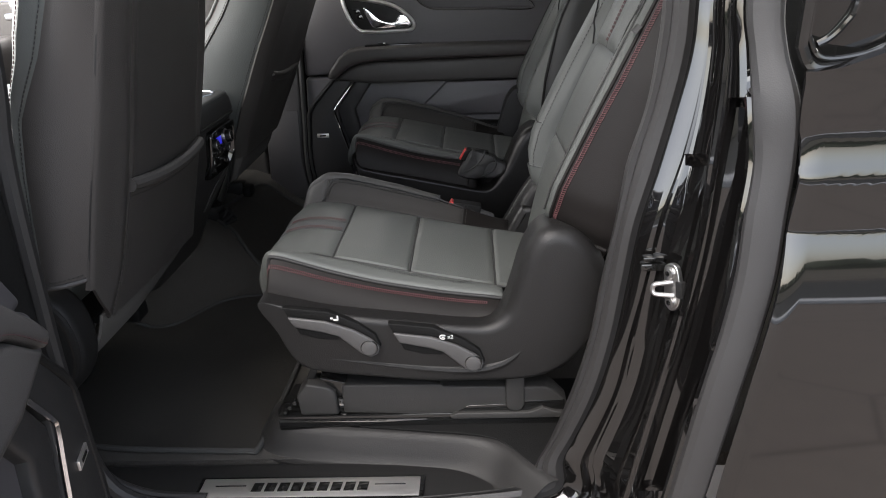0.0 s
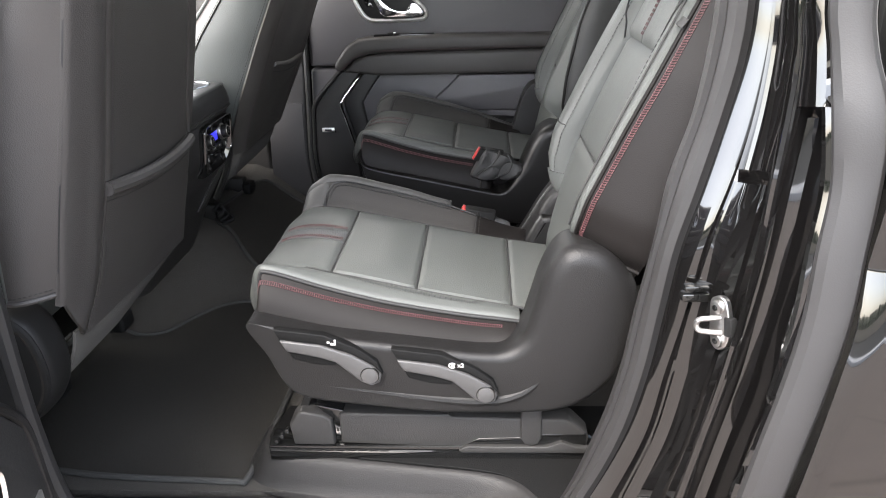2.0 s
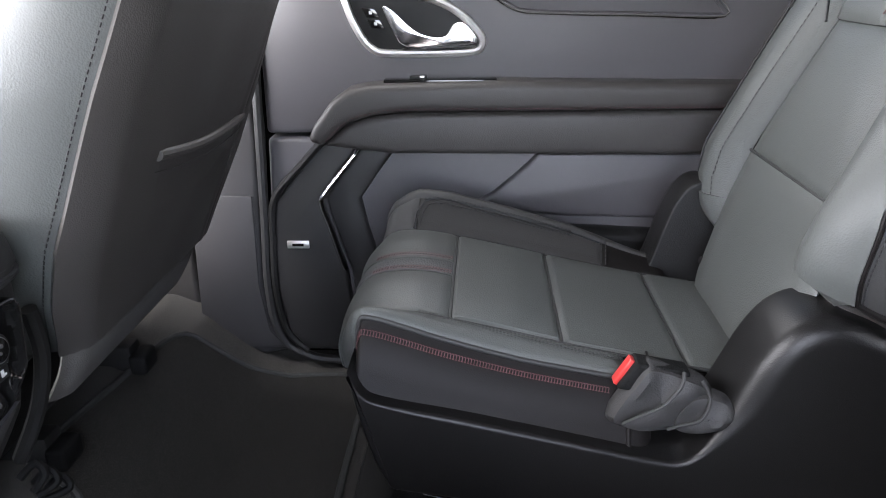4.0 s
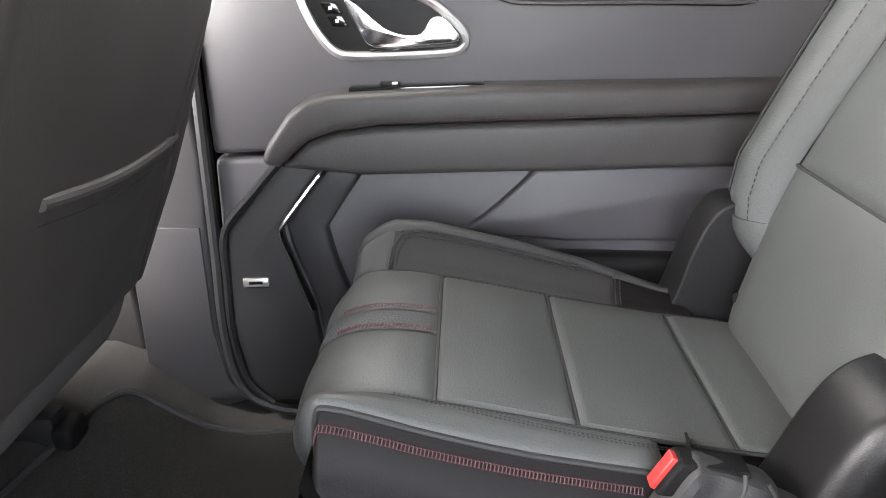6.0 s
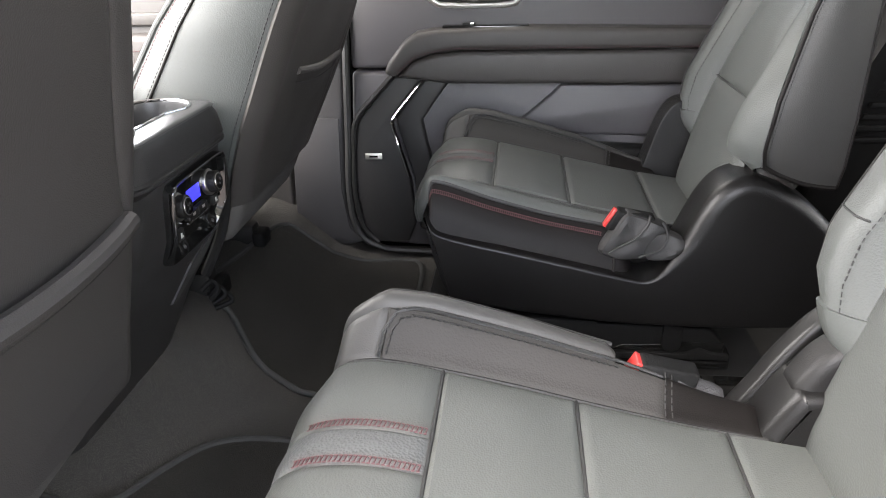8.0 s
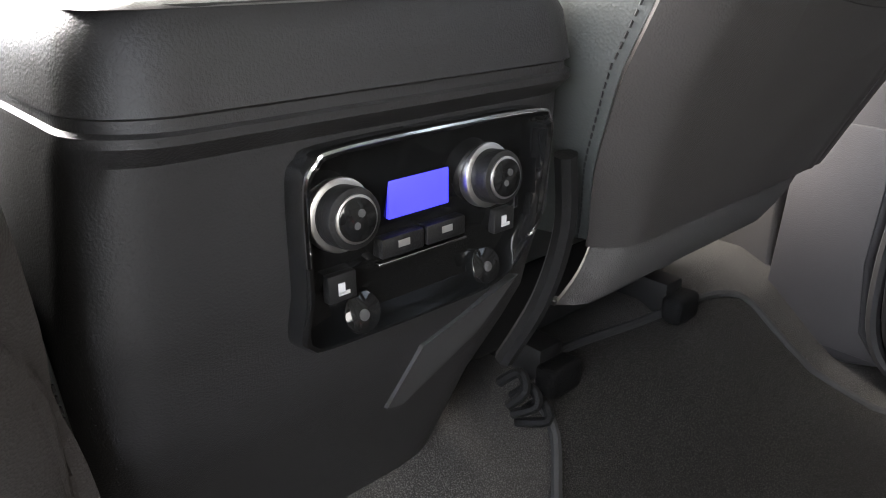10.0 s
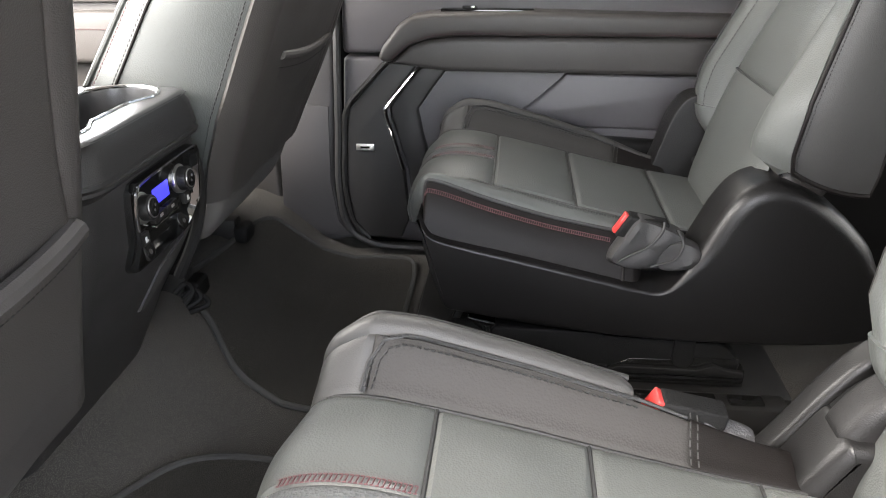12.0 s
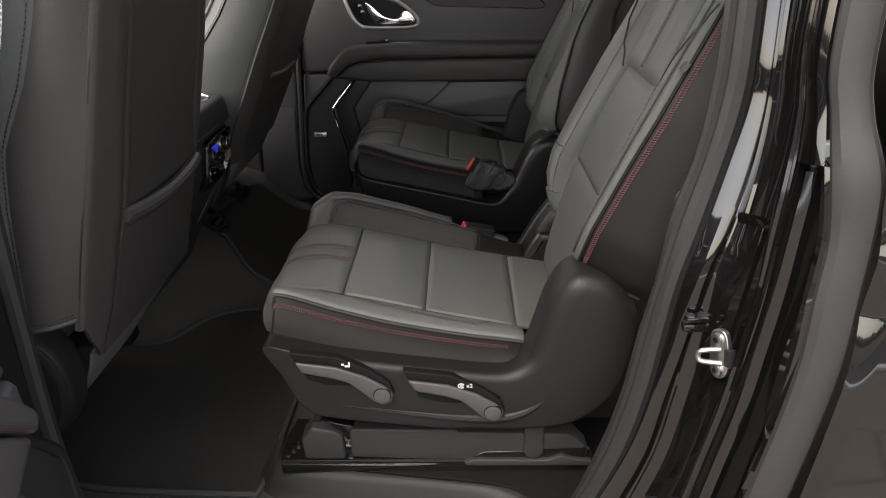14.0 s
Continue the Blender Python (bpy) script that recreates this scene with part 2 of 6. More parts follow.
def prism(profile, axis, c0, c1, bevel=0.004, segments=3):
    """A polygon in the plane across axis, drawn out from c0 to c1. Profile: (x, z) for axis y, (y, z) for x, (x, y) for z."""
    bm = bmesh.new()

    def at(p, c):
        return {"y": (p[0], c, p[1]), "x": (c, p[0], p[1]), "z": (p[0], p[1], c)}[axis]

    a = [bm.verts.new(at(p, c0)) for p in profile]
    b = [bm.verts.new(at(p, c1)) for p in profile]
    n = len(profile)
    bm.faces.new(a)
    bm.faces.new(b[::-1])
    for i in range(n):
        bm.faces.new((a[i], a[(i + 1) % n], b[(i + 1) % n], b[i]))
    bmesh.ops.recalc_face_normals(bm, faces=bm.faces[:])
    return bevelled(bm, bevel, segments, 50)


def pillow(profile, y0, y1, r0, r1, steps=6):
    """A closed (x, z) outline drawn out along y from y0 to y1, its rims rounded by r0(x, z) and r1(x, z)."""
    pts = np.array([(p[0], p[1]) for p in profile])
    tangent = np.roll(pts, -1, 0) - np.roll(pts, 1, 0)
    nrm = np.stack((tangent[:, 1], -tangent[:, 0]), 1)
    nrm /= np.linalg.norm(nrm, axis=1)[:, None]
    area = float(np.sum(pts[:, 0] * np.roll(pts[:, 1], -1) - np.roll(pts[:, 0], -1) * pts[:, 1]))
    nrm *= 1 if area > 0 else -1
    way = 1 if y1 > y0 else -1
    rings = []
    for y, r, sign in ((y0, r0, way), (y1, r1, -way)):
        for k in range(steps + 1):
            a = math.pi / 2 * (k / steps if sign == way else 1 - k / steps)
            ring = []
            for p, n in zip(pts, nrm):
                rr = r(p[0], p[1])
                q = p - n * rr * (1 - math.sin(a))
                ring.append((q[0], y + sign * rr * (1 - math.cos(a)), q[1]))
            rings.append(ring)
    bm = bmesh.new()
    loops = [[bm.verts.new(p) for p in ring] for ring in rings]
    for a, b in zip(loops, loops[1:]):
        for i in range(len(a)):
            bm.faces.new((a[i], a[(i + 1) % len(a)], b[(i + 1) % len(a)], b[i]))
    bm.faces.new(loops[0])
    bm.faces.new(loops[-1][::-1])
    bmesh.ops.recalc_face_normals(bm, faces=bm.faces[:])
    return bm


def rise(x, z):
    """Rim radius of the seat trims: tight in front, full where they climb behind the cushion."""
    return lerp(x, [-0.27, -0.2], [0.003, 0.007]) + 0.019 * lerp(x, [0.06, 0.15], [0, 1]) * lerp(z, [0.86, 0.92], [0, 1])


def sheet(rows, thick=0.0, close=False):
    """A surface through rows of points; thick: drawn out backwards along the normals into a solid."""
    bm = bmesh.new()
    v = [[bm.verts.new(p) for p in r] for r in rows]
    for i in range(len(v) - 1):
        for j in range(len(v[0]) - 1):
            bm.faces.new((v[i][j], v[i + 1][j], v[i + 1][j + 1], v[i][j + 1]))
        if close:
            bm.faces.new((v[i][-1], v[i + 1][-1], v[i + 1][0], v[i][0]))
    if thick:
        bmesh.ops.recalc_face_normals(bm, faces=bm.faces[:])
        bmesh.ops.solidify(bm, geom=bm.faces[:], thickness=thick)
    return bm


def tube(points, radius, sides=8, flat=1.0, caps=True):
    """A round (or flattened) bar along points."""
    bm = bmesh.new()
    pts = [Vector(p) for p in points]
    rings = []
    up = Vector((0, 0, 1))
    for i, p in enumerate(pts):
        d = (pts[min(i + 1, len(pts) - 1)] - pts[max(i - 1, 0)]).normalized()
        side = d.cross(up)
        if side.length < 0.05:
            side = d.cross(Vector((0, 1, 0)))
        side.normalize()
        top = side.cross(d).normalized()
        up = top if abs(top.z) < 0.99 else up
        r = radius[i] if isinstance(radius, (list, tuple)) else radius
        rings.append([bm.verts.new(p + side * math.cos(2 * math.pi * k / sides) * r + top * math.sin(2 * math.pi * k / sides) * r * flat) for k in range(sides)])
    for a, b in zip(rings, rings[1:]):
        for k in range(sides):
            bm.faces.new((a[k], a[(k + 1) % sides], b[(k + 1) % sides], b[k]))
    if caps:
        bm.faces.new(rings[0][::-1])
        bm.faces.new(rings[-1])
    return bm


def join(*bms):
    """Several pieces of one part in one bmesh."""
    out = bmesh.new()
    for b in bms:
        me = bpy.data.meshes.new("join")
        b.to_mesh(me)
        b.free()
        out.from_mesh(me)
        bpy.data.meshes.remove(me)
    return out


def disc(center, normal, radius, depth, bevel=0.001, sides=28):
    bm = bmesh.new()
    bmesh.ops.create_cone(bm, segments=sides, radius1=radius, radius2=radius, depth=depth, cap_ends=True)
    bevelled(bm, bevel, 2, 40)
    m = Matrix.Translation(center) @ Vector(normal).to_track_quat("Z", "Y").to_matrix().to_4x4()
    bm.transform(m)
    return bm


def stitches(path, length=0.005, gap=0.0025, r=0.0009, lift=(0, 0, 0.0)):
    """A row of short thread stitches along a path."""
    pts = [Vector(p) + Vector(lift) for p in path]
    bms = bmesh.new()
    acc, nxt = 0.0, 0.0
    for a, b in zip(pts, pts[1:]):
        seg = (b - a).length
        if seg < 1e-6:
            continue
        d = (b - a) / seg
        while nxt < acc + seg:
            p = a + d * (nxt - acc)
            q = p + d * length
            side = d.cross(Vector((0.3, 0.5, 0.8))).normalized() * r
            top = d.cross(side).normalized() * r
            ring = [[bms.verts.new(e + side * c + top * s2) for c, s2 in ((1, 0), (0, 1), (-1, 0), (0, -1))] for e in (p, p + d * length * 0.5 + top * 0, q)]
            for u, w in zip(ring, ring[1:]):
                for k in range(4):
                    bms.faces.new((u[k], u[(k + 1) % 4], w[(k + 1) % 4], w[k]))
            nxt += length + gap
        acc += seg
    return bms


def ladder(a, b, step=0.0042, r=0.0010):
    """A double row of thread: slanted stitches from one line to its neighbour, and a short one along each."""
    a, b = np.array(a, float), np.array(b, float)
    run = np.concatenate(([0], np.cumsum(np.linalg.norm(np.diff(a, axis=0), axis=1))))
    out = bmesh.new()

    def on(line, d):
        return np.array([np.interp(d, run, line[:, k]) for k in range(3)])

    def stroke(p, q):
        d = Vector(q - p).normalized()
        side = d.cross(Vector((0.3, 0.5, 0.8))).normalized() * r
        top = d.cross(side).normalized() * r
        ends = [[out.verts.new(Vector(e) + side * c + top * t) for c, t in ((1, 0), (0, 1), (-1, 0), (0, -1))] for e in (p, q)]
        for k in range(4):
            out.faces.new((ends[0][k], ends[0][(k + 1) % 4], ends[1][(k + 1) % 4], ends[1][k]))

    for d in np.arange(0.001, run[-1] - step, step):
        stroke(on(a, d), on(b, d + step * 0.35))
        stroke(on(a, d), on(a, d + step * 0.7))
        stroke(on(b, d), on(b, d + step * 0.7))
    return out


def lerp(x, xs, ys):
    return float(np.interp(x, xs, ys))


# ---- ground and surroundings ----
ground = part("ground", box(-60, 60, -60, 60, -0.3, 0.0, 0), GROUND)
tagged(ground, "brown-grey paved forecourt under the vehicle", "ground", kind="structure")
turn = pose(0.5, 0, 0, 0, 0, 14)
road = part("road", box(-60, 60, -13.6, -5.0, 0.0, 0.004, 0), ASPHALT)
road.matrix_world = turn
tagged(road, "dark asphalt road beyond the forecourt", "road", kind="structure")
kerb = part("kerb", box(-60, 60, -5.0, -4.5, -0.05, 0.10, 0.015), RENDER_WHITE)
kerb.matrix_world = turn
tagged(kerb, "white painted kerb along the road", "kerb", kind="structure")
beige = part("boundary_wall", join(box(-50, 50, -14.1, -13.9, 0, 0.72, 0.01), box(-50, 50, -14.14, -13.86, 0.72, 0.78, 0.01)), BEIGE)
tagged(beige, "low beige boundary wall across the road", "wall", kind="structure")
hedge_rows = [[(x, -15.2 + dy * (1 + 0.4 * noise.noise((x * 1.7, dy, k * 2.0))), (0.02 + h) * (1 + 0.22 * noise.noise((x * 0.9, 3.0, k)) + 0.1 * noise.noise((x * 4.1, k, 1.0)))) for k, (dy, h) in enumerate(((0.8, 0.0), (0.85, 0.5), (0.75, 1.0), (0.3, 1.32), (-0.4, 1.3), (-0.8, 0.9), (-0.8, 0.0)))] for x in np.linspace(-40, 40, 320)]
tagged(part("hedge", sheet(hedge_rows), FOLIAGE), "dark green clipped hedge behind the boundary wall", "hedge", kind="stuff")
# ---- cabin shell ----
MID = 1.75


def ramp(x, y=2.2):
    """Height of the cabin floor, which rises under the front seats, later on the driver's side."""
    x += 0.32 * (1 - lerp(y, [1.55, 1.90], [0, 1]))
    return lerp(x, [-0.74, -0.67, -0.57, -0.50], [0.765, 0.735, 0.65, 0.62])


floor_rows = [[(x, y, ramp(x, y)) for y in np.linspace(1.088, 2.62, 40)] for x in np.concatenate((np.linspace(1.9, -0.4, 6), np.linspace(-0.42, -1.0, 60), np.linspace(-1.1, -1.9, 4)))]
floor = part("floor", sheet(floor_rows, 0.03), CARPET)
tagged(floor, "black carpeted cabin floor rising under the front seats", "floor", kind="structure")
# Unseen headliner and roof, run forward past the header to hold back sky light.
ceiling = part("ceiling", box(-1.38, 2.1, 0.95, 2.55, 1.82, 1.87, 0.02), LINER)
tagged(ceiling, "dark grey fabric headliner under the roof", "ceiling", kind="structure")
roof = part("roof", box(-1.40, 2.15, 0.86, 2.64, 1.875, 1.92, 0.02), PAINT)
tagged(roof, "glossy black roof panel", "roof", kind="structure")
wall_right = part("wall_right", join(box(-1.9, 2.1, 2.645, 2.72, 0.45, 1.36, 0.01), box(-1.2, 2.1, 2.57, 2.66, 1.76, 1.86, 0.01), box(0.52, 0.66, 2.60, 2.68, 1.36, 1.76, 0.01), box(-0.60, -0.52, 2.60, 2.68, 1.36, 1.76, 0.01)), PLASTIC)
tagged(wall_right, "dark trim and outer skin of the passenger side", "wall", kind="structure")
wall_rear = part("wall_rear", join(box(2.05, 2.12, 0.85, 2.65, 0.5, 1.15, 0.01), box(2.02, 2.1, 0.9, 2.6, 1.72, 1.86, 0.01)), PLASTIC)
tagged(wall_rear, "dark tailgate lining closing the load space", "wall", kind="structure")
wall_front = part("wall_front", join(box(-2.0, -1.75, 0.85, 2.65, 0.5, 1.22, 0.03), box(-1.9, -1.46, 0.9, 2.58, 0.95, 1.29, 0.05, 4)), VINYL)
tagged(wall_front, "dark padded dashboard bulkhead", "wall", kind="structure")
wall_left_front = part("wall_left_front", join(box(-1.9, -0.74, 0.80, 0.88, 0.45, 1.36, 0.01), box(-1.2, 0.42, 0.88, 0.97, 1.76, 1.86, 0.01)), PLASTIC)
tagged(wall_left_front, "closed driver door and roof rail trim", "wall", kind="structure")
wall_left_rear = part("wall_left_rear", join(box(0.62, 2.05, 0.90, 0.96, 0.45, 1.34, 0.01), box(0.42, 2.05, 0.88, 0.97, 1.76, 1.86, 0.01)), PLASTIC)
tagged(wall_left_rear, "dark inner lining of the rear quarter", "wall", kind="structure")

tint = thing("window_2", "tinted privacy glass of the far rear door", "window", None, kind="structure")
part("pane", box(-0.515, 0.515, 2.655, 2.660, 1.34, 1.78, 0), TINT, tint)
tint = thing("window_3", "tinted privacy glass of the rear quarter and tailgate", "window", None, kind="structure")
part("pane", box(0.665, 2.02, 2.655, 2.660, 1.34, 1.78, 0), TINT, tint)
part("pane", box(2.075, 2.080, 0.9, 2.6, 1.13, 1.74, 0), TINT, tint)

# pillar between the near doors, with its rubber seals
pillar = part("pillar_near", prism([(-0.735, 0.84), (-0.585, 0.84), (-0.578, 0.93), (-0.60, 0.99), (-0.70, 1.0), (-0.735, 0.95)], "z", 0.45, 1.86, 0.01), PLASTIC)
tagged(pillar, "black plastic centre pillar by the open door", "pillar", kind="structure")
for dx, yy, r in ((-0.578, 0.955, 0.014), (-0.602, 0.985, 0.009)):
    line = smooth([(dx + 0.05, yy, 1.75), (dx + 0.03, yy, 1.40), (dx + 0.008, yy, 1.25), (dx, yy, 1.08), (dx - 0.002, yy, 0.85), (dx + 0.02, yy, 0.69), (dx + 0.09, yy - 0.0, 0.632), (dx + 0.2, yy, 0.62)], 6)
    tagged(part("door_seal", tube(line, r, 10), RUBBER), "black rubber seal on the centre pillar", "trim", kind="structure")
pillar_far = part("pillar_far", prism([(-0.70, 1.86), (-0.535, 1.86), (-0.525, 1.10), (-0.545, 0.80), (-0.535, 0.70), (-0.50, 0.655), (-0.56, 0.64), (-0.68, 0.66), (-0.66, 0.80), (-0.64, 1.0)], "y", 2.555, 2.63, 0.012), PILLAR)
tagged(pillar_far, "grey plastic centre pillar trim behind the passenger seat", "pillar", kind="structure")
tagged(part("pillar_cover", prism([(-0.665, 0.99), (-0.545, 0.985), (-0.552, 0.80), (-0.54, 0.70), (-0.51, 0.662), (-0.68, 0.665)], "y", 2.5515, 2.556, 0.002), PILLAR), "grey lower cover of the far centre pillar", "trim", kind="structure")
gap = smooth([(-0.50, 2.545, 1.38), (-0.512, 2.545, 1.16), (-0.522, 2.545, 0.95), (-0.53, 2.545, 0.80), (-0.518, 2.545, 0.70), (-0.47, 2.545, 0.652), (-0.36, 2.545, 0.637), (0.1, 2.545, 0.632)], 6)
tagged(part("door_seal", tube(gap, 0.009, 8), RUBBER), "black rubber seal along the far door", "trim", kind="structure")


# ---- second-row chairs ----
CUSH = [(0.225, 0.908), (0.116, 0.925), (0.04, 0.940), (-0.039, 0.958), (-0.10, 0.973), (-0.176, 0.989), (-0.225, 0.997), (-0.266, 0.995), (-0.296, 0.983), (-0.314, 0.960), (-0.319, 0.935), (-0.315, 0.912)]
EDGE_LINE = [(0.225, 0.908), (0.116, 0.925), (0.04, 0.940), (-0.039, 0.958), (-0.10, 0.973), (-0.176, 0.989), (-0.225, 0.998), (-0.256, 1.001), (-0.274, 0.996), (-0.284, 0.980), (-0.287, 0.955), (-0.286, 0.925)]
LOW_LINE = [(0.225, 0.910), (0.116, 0.927), (0.04, 0.937), (-0.039, 0.951), (-0.10, 0.964), (-0.176, 0.986), (-0.225, 1.003), (-0.262, 1.015), (-0.282, 1.016), (-0.292, 1.0), (-0.295, 0.965), (-0.292, 0.93)]
CURVE = smooth(CUSH, 8)
LOW = smooth(LOW_LINE, 8)
EDGE = smooth(EDGE_LINE, 8)
LENGTH = sum(float(np.linalg.norm(b - a)) for a, b in zip(CURVE, CURVE[1:]))


def cush_at(u, y=0.0, s=0):
    """The cushion's line at y, and the way out of it: u from 0 (rear) to 1 (under the nose)."""
    low = s * y < 0
    k = min(max((abs(y) - (0.128 if low else 0.06)) / (0.05 if low else 0.16), 0), 1)
    k = k * k * (3 - 2 * k)
    f = u * (len(CURVE) - 1)
    i = min(int(f), len(CURVE) - 2)
    out = []
    for line in (CURVE, LOW if low else EDGE):
        d = line[min(i + 2, len(line) - 1)] - line[max(i - 1, 0)]
        out.append((line[i] + (line[i + 1] - line[i]) * (f - i), np.array((d[1], -d[0])) / max(np.linalg.norm(d), 1e-9)))
    p = out[0][0] * (1 - k) + out[1][0] * k
    n = out[0][1] * (1 - k) + out[1][1] * k
    return p, n / np.linalg.norm(n)


def u_of_x(x):
    n = len(CURVE) - 1
    for i in range(n):
        if CURVE[i + 1][0] <= x <= CURVE[i][0]:
            return (i + (CURVE[i][0] - x) / (CURVE[i][0] - CURVE[i + 1][0] + 1e-9)) / n
    return 1.0


def bolster(u, y, s):
    """The rise of the side bolsters: the one towards the passenger side stands higher."""
    x = cush_at(u)[0][0]
    if s * y > 0:
        h = lerp(x, [-0.312, -0.29, -0.25, -0.20, 0.0, 0.12, 0.22], [0.010, 0.026, 0.046, 0.048, 0.036, 0.014, 0.0])
    else:
        h = lerp(x, [-0.312, -0.25, -0.10, 0.05, 0.22], [0.002, 0.004, 0.005, 0.004, 0.002])
    if u > 0.93:
        h *= max((1 - u) / 0.07, 0)
    a = min(max((abs(y) - 0.142) / 0.06, 0), 1)
    return h * (a * a * (3 - 2 * a))


def cushion_height(u, y, s):
    if s * y > 0:
        e = max(abs(y) - 0.195, 0) / 0.04
        return bolster(u, y, s) - 0.016 * e * e
    e = max(abs(y) - 0.158, 0) / 0.02
    return bolster(u, y, s) - 0.006 * e * e


def cushion_panel(u0, u1, y0, y1, s, nu=26, nv=18, dip=0.0045, soft=0.0055):
    rows = []
    for i in range(nu + 1):
        u = u0 + (u1 - u0) * i / nu
        du = min(i / nu, 1 - i / nu) * LENGTH * abs(u1 - u0)
        row = []
        for j in range(nv + 1):
            t = j / nv
            t = t * t * (3 - 2 * t) * 0.5 + t * 0.5
            y = y0 + (y1 - y0) * t
            p, nrm = cush_at(u, y, s)
            dy = min(t, 1 - t) * abs(y1 - y0)
            e = max(1 - min(du, dy) / soft, 0)
            puff = 0.004 * min(du / 0.05, 1) * min(dy / 0.05, 1)
            wob = 0.0012 * noise.noise((p[0] * 14, y * 14, p[1] * 14 + s))
            q = p + nrm * (cushion_height(u, y, s) - dip * e * e + puff + wob)
            row.append((q[0], s * y, q[1]))
        rows.append(row)
    return sheet(rows, 0.004)


def on_cushion(x, y, s, lift=0.001):
    u = u_of_x(x)
    p, nrm = cush_at(u, y, s)
    q = p + nrm * (cushion_height(u, y, s) + lift)
    return (q[0], s * y, q[1])


def back_at(z):
    return lerp(z, [0.88, 0.93, 1.03, 1.128, 1.22, 1.312, 1.41, 1.55], [0.192, 0.198, 0.222, 0.250, 0.288, 0.328, 0.372, 0.435])


def back_panel(z0, z1, w0, w1, s, centre=0.0, nu=20, nv=20, y_from=-1.0, y_to=1.0):
    rows = []
    for i in range(nu + 1):
        z = z0 + (z1 - z0) * i / nu
        w = w0 + (w1 - w0) * i / nu
        du = min(i / nu, 1 - i / nu) * (z1 - z0)
        row = []
        for j in range(nv + 1):
            t = j / nv
            y = w * (y_from + (y_to - y_from) * t)
            dy = min(t, 1 - t) * w * (y_to - y_from)
            e = max(1 - min(du, dy) / 0.007, 0)
            puff = 0.006 * min(du / 0.06, 1) * min(dy / 0.06, 1)
            wob = 0.0014 * noise.noise((z * 12, y * 12, s * 3))
            round_off = 0.02 * max((abs(y) - 0.13) / 0.05, 0) ** 2
            row.append((back_at(z) + 0.005 * e * e - puff + wob + round_off, s * (y + centre), z))
        rows.append(row)
    return sheet(rows, 0.004)


SIDE_TRIM = [(-0.288, 0.952), (-0.24, 0.945), (-0.165, 0.928), (-0.024, 0.908), (0.065, 0.897), (0.104, 0.900), (0.128, 0.921), (0.142, 0.962), (0.156, 1.010), (0.172, 1.045), (0.19, 1.064), (0.215, 1.069), (0.25, 1.059), (0.28, 1.03), (0.298, 0.985), (0.294, 0.93), (0.275, 0.875), (0.245, 0.83), (0.205, 0.802), (0.155, 0.79), (0.07, 0.788), (-0.01, 0.79), (-0.10, 0.80), (-0.19, 0.812), (-0.225, 0.826), (-0.246, 0.855), (-0.263, 0.90)]
INNER_TRIM = [(-0.288, 0.962), (-0.275, 0.940), (-0.25, 0.927), (-0.15, 0.905), (-0.015, 0.874), (0.06, 0.857), (0.09, 0.855), (0.112, 0.870), (0.135, 0.91), (0.168, 0.985), (0.197, 1.022), (0.235, 1.035), (0.275, 1.028), (0.315, 1.005), (0.36, 0.96), (0.40, 0.87), (0.40, 0.785), (0.1, 0.768), (-0.2, 0.800), (-0.255, 0.83)]
LEVER_STRIP = [(-0.246, 0.948), (-0.17, 0.938), (-0.12, 0.914), (-0.092, 0.892), (-0.084, 0.868), (-0.098, 0.885), (-0.13, 0.905), (-0.175, 0.922), (-0.238, 0.931)]
LEVER = [(-0.238, 0.930), (-0.175, 0.921), (-0.13, 0.904), (-0.098, 0.884), (-0.086, 0.868), (-0.09, 0.856), (-0.102, 0.850), (-0.118, 0.857), (-0.155, 0.892), (-0.18, 0.900), (-0.228, 0.911)]
LEVER_POCKET = [(-0.230, 0.911), (-0.18, 0.899), (-0.15, 0.889), (-0.158, 0.881), (-0.19, 0.884), (-0.222, 0.893)]


def flat_text(body, size, m, mat, parent, name="lettering", label=""):
    cu = bpy.data.curves.new(name, "FONT")
    cu.body, cu.size, cu.extrude, cu.align_x, cu.align_y = body, size, 0.0004, "CENTER", "CENTER"
    tmp = bpy.data.objects.new(name, cu)
    scene.collection.objects.link(tmp)
    bpy.context.view_layer.update()
    me = bpy.data.meshes.new_from_object(tmp.evaluated_get(bpy.context.evaluated_depsgraph_get()))
    bpy.data.objects.remove(tmp)
    me.transform(m)
    me.materials.clear()
    me.materials.append(mat)
    ob = new(name, me)
    ob.parent = parent
    if label:
        ob["label"] = label
    return ob


